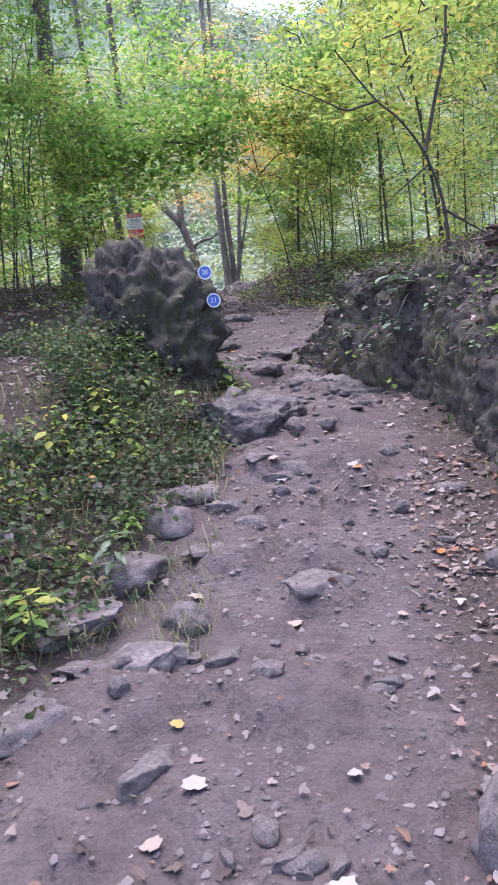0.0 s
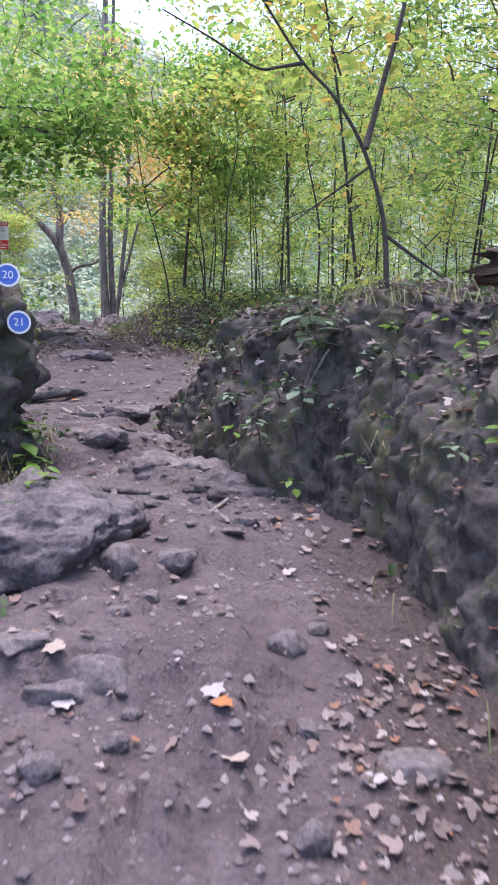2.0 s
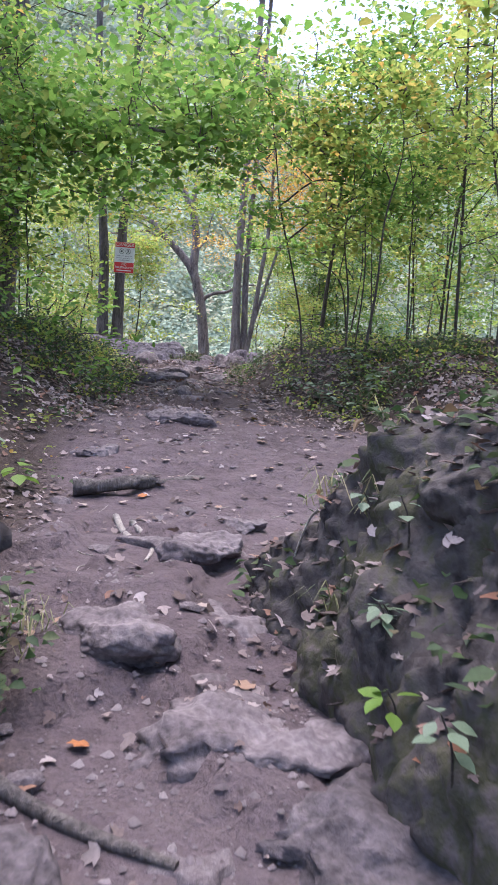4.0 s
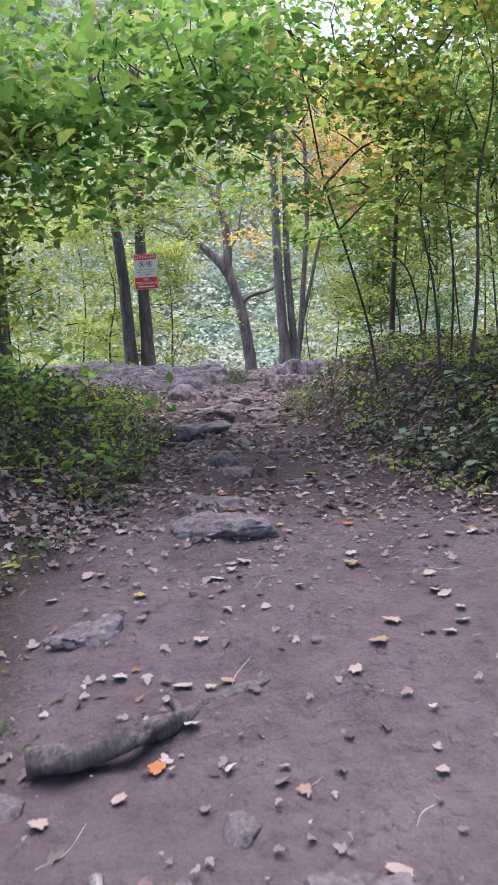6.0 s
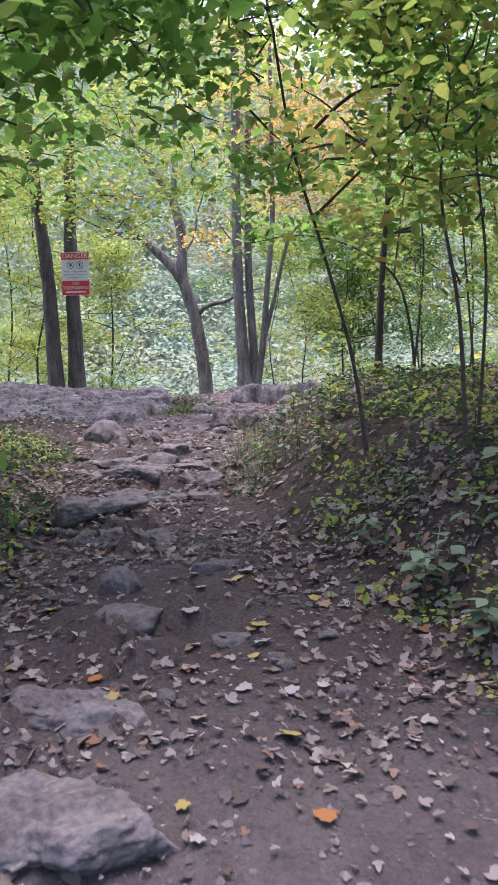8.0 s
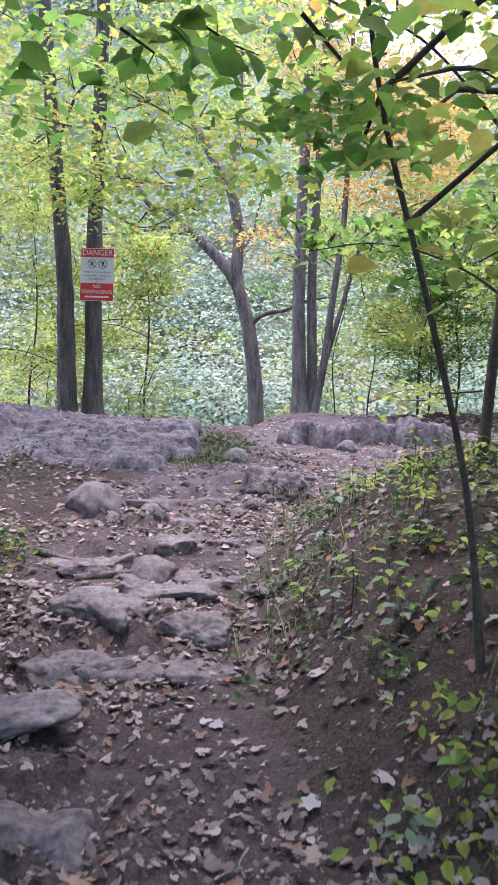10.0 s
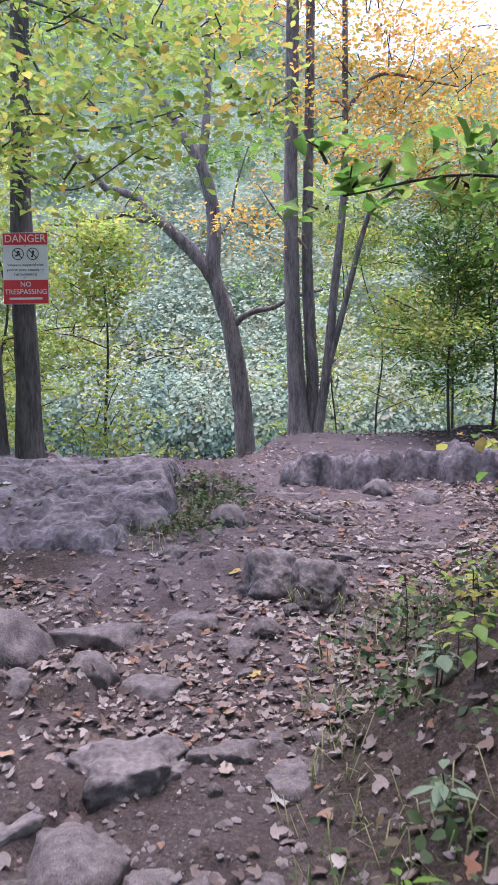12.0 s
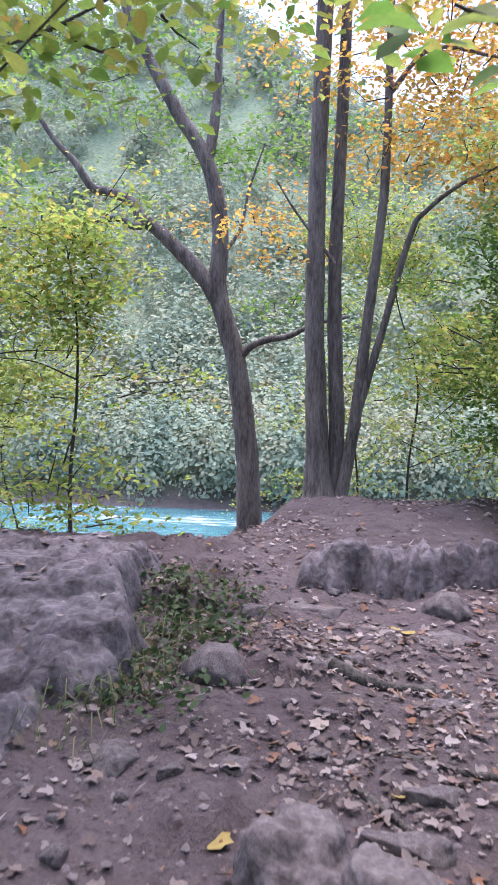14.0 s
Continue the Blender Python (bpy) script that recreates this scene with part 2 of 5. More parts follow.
def waves(x, y, seed, scale, octaves=4, gain=0.5):
    """Smooth value noise on a plane, as numpy."""
    out = np.zeros(np.broadcast(x, y).shape)
    amp, r = 1.0, np.random.default_rng(seed)
    for _ in range(octaves):
        g = r.random((64, 64))
        u, v = x * scale + 1000.3, y * scale + 1000.7
        i, j = np.floor(u).astype(int), np.floor(v).astype(int)
        fu, fv = u - i, v - j
        fu, fv = fu * fu * (3 - 2 * fu), fv * fv * (3 - 2 * fv)
        i0, i1, j0, j1 = i % 64, (i + 1) % 64, j % 64, (j + 1) % 64
        out = out + amp * ((g[i0, j0] * (1 - fu) + g[i1, j0] * fu) * (1 - fv) + (g[i0, j1] * (1 - fu) + g[i1, j1] * fu) * fv - 0.5)
        amp, scale = amp * gain, scale * 2.03
    return out


def land(x, y):
    """Height of the ground, and how far the litter covers it (0 to 1)."""
    x, y = np.asarray(x, float), np.asarray(y, float)
    d = x - X_PATH(y)
    near = smooth((30 - y) / 5)
    r, lft = d - W_RIGHT(y), -d - W_LEFT(y)
    far, hill = Z_PATH(y), smooth((y - 112) / 10)
    far = far * (1 - hill) + hill * (-2 + (far + 2) * (1 - .32 * smooth((x / np.maximum(y, 1) + .2) / .28)))
    z = far + near * (RISE_R(y) * smooth(r / RUN_R(y)) + RISE_L(y) * smooth(lft / 1.3))
    z = z + near * (0.05 * np.clip(r - 1, 0, 25) + 0.03 * np.clip(lft - 1, 0, 25))
    off = np.maximum(r, lft)
    z = z + waves(x, y, 3, 0.9, 3) * (0.05 + 0.14 * smooth(off / 1.5)) + waves(x, y, 4, 4, 2, .5) * 0.05 * near + waves(x, y, 15, 9, 1, .7) * .008 * near
    z = z + near * smooth((waves(x, y, 14, 2.6, 4, .6) - .06) / .16) * .075 * smooth((.55 - np.abs(d + .35)) / .5 + .4) * smooth((24 - y) / 2) * (1 - smooth((y - 8.8) / .8) * smooth((12.2 - y) / .8))
    z = z - 3.2 * smooth((y - 22.3) / 6) * smooth((-1.15 - x) / .7) * smooth((40 - y) / 8)
    z = z + waves(x, y, 5, 0.02, 3) * 22 * smooth((y - 115) / 60)
    z = z + waves(x, y, 6, 0.1, 3) * 1.5 * smooth((y - 28) / 10) * smooth((70 - y) / 10)
    lit = smooth(off / 0.5 + 0.35)
    lit = np.maximum(lit, 0.62 * smooth((d - .3 * W_RIGHT(y)) / .3) * smooth((6.6 - y) / .8))
    lit = np.maximum(lit, 0.55 * smooth((y - 11.5) / 1.2) * smooth((19 - y) / 2))
    lit = lit * smooth((70 - y) / 20)
    return z, np.clip(lit, 0, 1)


def hz(x, y):
    return float(land(x, y)[0])


def mesh_of(name, verts, faces, mat, smooth_faces=True):
    me = bpy.data.meshes.new(name)
    me.from_pydata([tuple(v) for v in verts], [], faces)
    me.materials.append(mat)
    if smooth_faces:
        me.polygons.foreach_set("use_smooth", [True] * len(me.polygons))
    me.update()
    return me


def fast_mesh(name, verts, corners, size, mat):
    """A mesh from arrays: corners holds vertex indices of faces that all have `size` corners."""
    me = bpy.data.meshes.new(name)
    nf = len(corners) // size
    me.vertices.add(len(verts))
    me.vertices.foreach_set("co", np.asarray(verts, np.float32).ravel())
    me.loops.add(len(corners))
    me.loops.foreach_set("vertex_index", np.asarray(corners, np.int32))
    me.polygons.add(nf)
    me.polygons.foreach_set("loop_start", np.arange(nf, dtype=np.int32) * size)
    me.materials.append(mat)
    me.update(calc_edges=True)
    me.validate()
    return me


def part(name, me, parent, label=""):
    ob = new(name, me)
    ob.parent = parent
    return tagged(ob, label) if label else ob


def anchor(name, place, label, category, group="", rz=0.0):
    e = new(name)
    e.empty_display_size = 0.1
    e.matrix_world = pose(*place, 0, 0, rz)
    return tagged(e, label, category, group)


def grid_faces(nu, nv, wrap=False):
    i, j = np.meshgrid(np.arange(nu - 1), np.arange(nv if wrap else nv - 1), indexing="ij")
    k = (j + 1) % nv
    return np.stack([i * nv + j, (i + 1) * nv + j, (i + 1) * nv + k, i * nv + k], -1).reshape(-1)


def build_ground():
    far = np.cumsum(0.06 * 1.13 ** np.arange(1, 56))
    xs = np.concatenate([(-3 - far)[::-1], np.arange(-3, 3, 0.04), 3 + far])
    ys = np.concatenate([(-1.5 - np.cumsum(0.08 * 1.25 ** np.arange(1, 25)))[::-1], np.arange(-1.5, 24, 0.05), 24 + np.cumsum(0.06 * 1.07 ** np.arange(1, 92))])
    x, y = np.meshgrid(xs, ys, indexing="ij")
    z, lit = land(x, y)
    me = fast_mesh("ground", np.stack([x, y, z], -1).reshape(-1, 3), grid_faces(len(xs), len(ys)), 4, M_GROUND)
    me.polygons.foreach_set("use_smooth", [True] * len(me.polygons))
    me.attributes.new("litter", "FLOAT", "POINT").data.foreach_set("value", lit.reshape(-1).astype(np.float32))
    me.attributes.new("woods", "FLOAT", "POINT").data.foreach_set("value", smooth((y - 101) / 6).reshape(-1).astype(np.float32))
    tagged(new("ground", me), "packed grey-brown dirt trail between leaf-littered banks", "ground", kind="structure")
    wx, wy = np.meshgrid(np.linspace(-300, 300, 60), np.linspace(48, 112, 30), indexing="ij")
    wz = -6.5 + 0.08 * waves(wx, wy, 9, 0.3, 3)
    me = fast_mesh("water", np.stack([wx, wy, wz], -1).reshape(-1, 3), grid_faces(60, 30), 4, M_WATER)
    tagged(new("water", me), "turquoise river with white riffles below the edge", "river", kind="structure")


build_ground()


# ---- rocks ----
def rock_mesh(name, size, seed, mat, detail=4, rough=0.22, cuts=7, strata=0.0, flat=0.0, box=1.0, grain=0.0, pattern=(7, 7, 3.2)):
    """A weathered, angular block: a ball cut by planes, then roughened."""
    r = random.Random(seed)
    bm = bmesh.new()
    bmesh.ops.create_icosphere(bm, subdivisions=detail, radius=1)
    planes = []
    for _ in range(cuts):
        v = Vector((r.gauss(0, 1), r.gauss(0, 1), r.gauss(0, 0.7))).normalized()
        planes.append((v, r.uniform(0.55, 0.85)))
    if flat:
        planes.append((Vector((r.uniform(-.12, .12), r.uniform(-.12, .12), 1)).normalized(), flat))
    off = Vector((seed * 3.17 % 50, seed * 1.31 % 50, seed * 0.7 % 50))
    for v in bm.verts:
        p = v.co.copy()
        if box < 1:
            p = Vector([math.copysign(abs(c) ** box, c) for c in p])
            p *= 0.85
        for n, d in planes:
            k = p.dot(n) - d
            if k > 0:
                p -= n * k * 0.93
        q = Vector((p.x * size[0], p.y * size[1], p.z * size[2]))
        f = 1.6 / max(0.12, min(size))
        h = noise.fractal(q * f * 0.35 + off, 0.9, 2.1, 5) * rough
        h -= rough * 0.6 * max(0, 0.25 - abs(noise.noise(q * f * 0.5 + off * 1.3))) * 2
        h += noise.fractal(q * f * 1.9 + off, 0.7, 2.2, 4) * rough * 0.3
        p *= 1 + h
        q = Vector((p.x * size[0], p.y * size[1], p.z * size[2]))
        if grain:
            g = noise.fractal(q * 4.5 + off, 0.6, 2.2, 5) + 0.8 * (0.25 - abs(noise.noise(Vector((q.x * pattern[0], q.y * pattern[1], q.z * pattern[2])) + off)))
            q += v.normal * g * grain
        if strata:
            s = q.z / strata
            q.z = strata * (math.floor(s) + min(1, max(0, (s - math.floor(s)) * 2.5 - 0.7)))
        v.co = q
    me = bpy.data.meshes.new(name)
    bm.to_mesh(me)
    bm.free()
    me.materials.append(mat)
    me.polygons.foreach_set("use_smooth", [True] * len(me.polygons))
    return me


STONES = [rock_mesh("trail_stone", s, k, M_STONE, 4, 0.22, 11, flat=f) for k, (s, f) in enumerate([
    ((1, .75, .5), .6), ((1, .6, .38), .55), ((.8, .9, .55), .0), ((1, .7, .3), .5), ((.9, .8, .7), .0), ((1, .55, .6), .65)], 11)]


def stone(x, y, size, k, rz=0.0, sink=0.8, label="grey angular stone half buried in the dirt trail", tilt=0.0):
    ob = new("trail_stone", STONES[k % len(STONES)])
    ob.matrix_world = pose(x, y, hz(x, y) + size * 0.5 * (0.5 - sink), tilt, tilt * 0.6, rz) @ Matrix.Scale(size * 1.15, 4)
    return tagged(ob, label, "stone", "stones on the trail")


def big_rock(name, x, y, z, size, seed, label, mat=None, rz=0, detail=5, tilt=0.0, parent=None, **kw):
    ob = new(name, rock_mesh(name, size, seed, mat or M_STONE, detail, **{"grain": 0.045 * min(1, max(size) / .5), **kw}))
    ob.matrix_world = pose(x, y, z, tilt, 0, rz)
    if parent:
        ob.parent = parent
        return tagged(ob, label)
    return tagged(ob, label, "rock")


def outcrop(name, label, foot, top, back, y0, y1, mat, seed, rough=0.16, nu=150, nv=70, flute=0.0):
    """A bank of rough rock along the trail: foot, top and back give x and height at y."""
    verts = []
    for i in range(nu):
        y = y0 + (y1 - y0) * i / (nu - 1)
        fx, tz, bx = foot(y), top(y), back(y)
        g = hz(fx - 0.05, y) - 0.25
        end = smooth(min(1, 5 * min(i, nu - 1 - i) / (nu - 1)))
        tz = g + 0.1 + (tz - g - 0.1) * (0.25 + 0.75 * end)
        for j in range(nv):
            u = j / (nv - 1)
            if u < 0.6:
                w = u / 0.6
                x, z = fx + (bx - fx) * (0.20 * w + 0.27 * w ** 2), g + (tz - g) * math.sin(w * math.pi / 2) ** 1.05
            else:
                w = (u - 0.6) / 0.4
                x, z = fx + (bx - fx) * (0.47 + 0.53 * w), tz - (tz - g) * 0.55 * w ** 3
            p = Vector((x, y, z))
            h = noise.fractal(p * 1.3 + Vector((seed, 0, 0)), 0.9, 2.1, 6) * rough * 0.9
            h += (0.3 - abs(noise.noise(p * 6.3 + Vector((seed, 3, 1))))) * rough * 0.2 - max(0, noise.noise(p * 11)) * rough * 0.26
            h += noise.noise(p * 23) * rough * .14 - max(0, noise.noise(p * 31) - .1) * rough * .25
            h -= max(0, 0.14 - abs(noise.noise(Vector((x * 1.6, y * 3.1 + seed, z * 1.0))))) * rough * 1.6
            if flute:
                h -= abs(noise.noise(Vector((y * 9 + x * 9, seed, z * 1.0)))) * flute
            side = 1.0 if u < 0.6 else 0.4
            verts.append((x - h * side * 0.9, y + 0.35 * h * noise.noise(p * 2), z + h * (0.35 if u < 0.5 else 0.7)))
    me = fast_mesh("rock_face", verts, grid_faces(nu, nv)[::-1], 4, mat)
    me.polygons.foreach_set("use_smooth", [True] * len(me.polygons))
    a = anchor(name, (0, 0, 0), label, "rock")
    part("rock_face", me, a)
    return a


# ---- foliage ----
def leaf_cloud(name, centres, ups, sizes, mat, ribs=False, seed=1, lobes=False):
    """Leaves at centres, each facing roughly up; folded along the midrib."""
    r = np.random.default_rng(seed)
    n = len(centres)
    if lobes:
        shape = np.array([(0, 0, 0), (.28, .06, .02), (.52, .38, .09), (.24, .42, .03), (.22, .78, .06), (0, 1.05, -.06), (-.22, .78, .06), (-.24, .42, .03), (-.52, .38, .09), (-.28, .06, .02)])
        tris = [0, 1, 3, 1, 2, 3, 0, 3, 5, 3, 4, 5, 0, 5, 7, 5, 6, 7, 0, 7, 9, 7, 8, 9]
    elif ribs:
        shape = np.array([(0, 0, 0), (.3, .3, .08), (.27, .65, .07), (0, 1, -.1), (-.27, .65, .07), (-.3, .3, .08), (0, .5, 0)])
        tris = [0, 1, 6, 1, 2, 6, 2, 3, 6, 3, 4, 6, 4, 5, 6, 5, 0, 6]
    else:
        shape = np.array([(0, 0, 0), (.3, .3, .09), (.25, .66, .08), (0, 1, -.06), (-.25, .66, .08), (-.3, .3, .09)])
        tris = [0, 1, 2, 0, 2, 3, 0, 3, 4, 0, 4, 5]
    up = ups / np.linalg.norm(ups, axis=1, keepdims=True)
    a = r.normal(size=(n, 3))
    t = a - up * np.sum(a * up, 1, keepdims=True)
    t /= np.linalg.norm(t, axis=1, keepdims=True) + 1e-9
    s = np.cross(t, up)
    fold = r.uniform(0.1, 1.1, (n, 1, 1)) if lobes else r.uniform(0.3, 2.2, (n, 1, 1))
    v = (centres[:, None, :] + sizes[:, None, None] * (shape[None, :, 0:1] * s[:, None, :] + (shape[None, :, 1:2] - 0.5) * t[:, None, :] + fold * shape[None, :, 2:3] * up[:, None, :]))
    k = len(shape)
    idx = (np.arange(n)[:, None] * k + np.array(tris)[None, :]).reshape(-1)
    return fast_mesh(name, v.reshape(-1, 3), idx, 3, mat)


def tube_arrays(points, radii, sides=8, wobble=0.0, seed=0):
    r = random.Random(seed)
    pts = [Vector(p) for p in points]
    verts, m = [], len(pts)
    side = Vector((1, 0, 0))
    for i, p in enumerate(pts):
        d = (pts[min(i + 1, m - 1)] - pts[max(i - 1, 0)]).normalized()
        a = side - d * side.dot(d)
        if a.length < 0.2:
            a = Vector((0, 1, 0)) - d * d.y
        a.normalize()
        side = a
        b = d.cross(a)
        for j in range(sides):
            t = 2 * math.pi * j / sides
            q = radii[i] * (1 + wobble * noise.noise(p * 6 + Vector((math.cos(t), math.sin(t), seed))))
            verts.append(p + (a * math.cos(t) + b * math.sin(t)) * q)
    f = grid_faces(m, sides, True).reshape(-1, 4).tolist()
    f.append(list(range(sides))[::-1])
    f.append([(m - 1) * sides + j for j in range(sides)])
    return verts, f


def curve_points(points, steps=6):
    """A smooth line through the points (Catmull-Rom)."""
    p = [Vector(q) for q in points]
    p = [p[0] * 2 - p[1]] + p + [p[-1] * 2 - p[-2]]
    out = []
    for i in range(1, len(p) - 2):
        for k in range(steps):
            t = k / steps
            a, b, c, d = p[i - 1:i + 3]
            out.append(0.5 * (2 * b + (c - a) * t + (2 * a - 5 * b + 4 * c - d) * t * t + (3 * b - a - 3 * c + d) * t ** 3))
    out.append(p[-2])
    return out


def limb_mesh(name, points, r0, r1, mat, sides=8, wobble=0.15, flare=0.0, steps=6):
    pts = curve_points(points, steps)
    m = len(pts)
    radii = [(r0 + (r1 - r0) * i / (m - 1)) * (1 + flare * math.exp(-i * 14 / m)) for i in range(m)]
    v, f = tube_arrays(pts, radii, sides, wobble, len(points))
    return mesh_of(name, v, f, mat)


def sprays(origins, reach, per, rng, droop=0.15, flatness=0.12):
    """Leaf centres in flat layered sprays round the given twig tips."""
    c = []
    for o in origins:
        k = per
        a = rng.uniform(0, 2 * math.pi)
        along = rng.uniform(-0.3, 1, (k, 1))
        dirv = np.array([math.cos(a), math.sin(a), -droop])
        w = rng.normal(size=(k, 3)) * np.array([0.34, 0.34, flatness])
        c.append(np.asarray(o)[None] + reach * (along * dirv * 0.8 + w))
    return np.concatenate(c)


def ground_ups(x, y, rng, spread):
    """Normals of the ground, with some scatter."""
    e = .06
    z = land(x, y)[0]
    g = np.stack([-(land(x + e, y)[0] - z) / e, -(land(x, y + e)[0] - z) / e, np.ones(len(x))], 1)
    return g + rng.normal(size=(len(x), 3)) * spread


def ups_for(n, rng, spread=0.45, lean=(0, 0, 1.0)):
    return np.array(lean)[None] + rng.normal(size=(n, 3)) * spread


def tree(name, base, stems, label, bark, leaf=None, tips=0, per=40, reach=0.6, leaf_size=0.1, crown=None, seed=1, group="", flare=0.5, ribs=False, twigs=True, sides=10):
    """stems: (points relative to the base, thick radius, thin radius); the first is the trunk. crown: list of (x, y, z, radius) boxes of sprays."""
    rng = np.random.default_rng(seed)
    a = anchor(name, base, label, "tree", group)
    for i, (pts, r0, r1) in enumerate(stems):
        part("trunk" if i == 0 else "limb", limb_mesh("limb", pts, r0, r1, bark, sides if r0 > 0.05 else 6, flare=flare if i == 0 else 0), a)
    if crown:
        tw_v, tw_f, org = [], [], []
        for cx, cy, cz, cr, count in crown:
            for _ in range(count):
                o = np.array([cx, cy, cz]) + rng.normal(size=3) * cr * np.array([0.55, 0.55, 0.42])
                org.append(o)
                if twigs:
                    s = np.array([cx, cy, cz]) * 0.35 + o * 0.65 + np.array([0, 0, -0.15 * cr])
                    v, f = tube_arrays([s, (s + o) / 2 + rng.normal(size=3) * 0.04, o], [0.008, 0.006, 0.003], 4)
                    tw_f += [[q + len(tw_v) for q in face] for face in f]
                    tw_v += v
        if tw_v:
            tagged(part("branchwork", mesh_of("branchwork", tw_v, tw_f, M_TWIG), a), kind="stuff")
        c = sprays(org, reach, per, rng)
        tagged(part("crown", leaf_cloud("crown", c, ups_for(len(c), rng), leaf_size * rng.uniform(0.6, 1.25, len(c)), leaf, ribs, seed), a), "layered sprays of small leaves", kind="stuff")
    return a


def sapling(x, y, h, seed, leaf, r=0.03, label="slender young tree with thin layered foliage", lean=(0, 0), spread=1.0, n=26, per=26, size=0.1, start=0.3, group="young trees"):
    rng = np.random.default_rng(seed)
    pts = [Vector((lean[0] * t ** 1.3 * h + rng.normal() * 0.035 * h * t, lean[1] * t * h + rng.normal() * 0.035 * h * t, h * t - 0.1 * (t == 0))) for t in (0, 0.25, 0.5, 0.75, 1)]
    stems = [(pts, r, r * 0.25)]
    crown = []
    k = max(3, int(h * 1.3))
    for i in range(k):
        t = start + (1 - start) * (i + rng.uniform(0, 1)) / k
        a = rng.uniform(0, 2 * math.pi)
        q = pts[min(3, int(t * 4))].lerp(pts[min(4, int(t * 4) + 1)], t * 4 % 1)
        L = spread * rng.uniform(0.5, 1.1) * (1.15 - 0.6 * t)
        e = q + Vector((math.cos(a) * L, math.sin(a) * L, L * rng.uniform(0.1, 0.5)))
        stems.append(([q, q.lerp(e, 0.5) + Vector((0, 0, 0.06)), e], r * 0.4, 0.004))
        mid = q.lerp(e, 0.75)
        crown.append((mid.x, mid.y, mid.z, L * 0.75, max(2, n // k)))
    crown.append((pts[-1].x, pts[-1].y, pts[-1].z, spread * 0.5, max(2, n // k)))
    return tree("young_tree", (x, y, hz(x, y)), stems, label, M_TWIG, leaf, per=per, reach=0.5, leaf_size=size, crown=crown, seed=seed, group=group, flare=0.2)


# ---- the lower trail: outcrop, marked rock, flat rock ----
FOOT = table("1.8,2.1 3.4,1.6 4.6,1.5 5.6,1.36 6.4,1.14 7,.9 7.6,.6 8.3,.4 9,.6")
TOP = table("1.8,.4 2.6,.8 3.4,1.3 4.5,1.7 5.5,1.85 6.5,1.9 7.4,1.98 8,1.85 8.5,1.5 9,1.3")
BANK = outcrop("rock_outcrop", "dark weathered rock bank with moss and hanging roots beside the trail", FOOT, TOP, lambda y: FOOT(y) + 1.3, 1.8, 9.0, M_OUTCROP, 5.0, 0.2, 420, 130)
big_rock("boulder", 1.28, 7.35, 1.74, (.3, .34, .24), 21, "rounded dark boulder capping the bank", M_OUTCROP, 20, parent=BANK)
big_rock("boulder", 1.98, 5.9, 1.25, (.46, .55, .45), 24, "bulging dark boulder low in the bank", M_OUTCROP, 40, parent=BANK)
big_rock("boulder", .98, 7.0, .9, (.46, .32, .15), 22, "worn rock toe reaching into the trail", M_OUTCROP_L, 25, parent=BANK, flat=.7)
big_rock("foot_boulder", 1.68, 4.5, .62, (.27, .32, .36), 29, "mossy upright boulder at the foot of the bank", M_OUTCROP, 10)
big_rock("marked_rock", -.91, 7.0, 1.42, (.62, .5, .95), 33, "tall dark mossy rock bearing two blue trail markers", M_OUTCROP, -8, 6, rough=0.3, cuts=5, grain=.11)
big_rock("flat_rock", -.08, 6.1, .74, (.64, .66, .38), 41, "large flat grey rock sloping into the trail edge", M_OUTCROP_L, 24, 6, flat=0.75, box=.8, grain=.05)
big_rock("rock_step", .62, 7.4, .93, (.46, .5, .16), 43, "low worn rock step crossing the trail", M_STONE, -20, flat=0.7)
big_rock("rock_step", .3, 8.0, 1.06, (.36, .3, .12), 44, "low worn rock step crossing the trail", M_STONE, 10, flat=0.7)

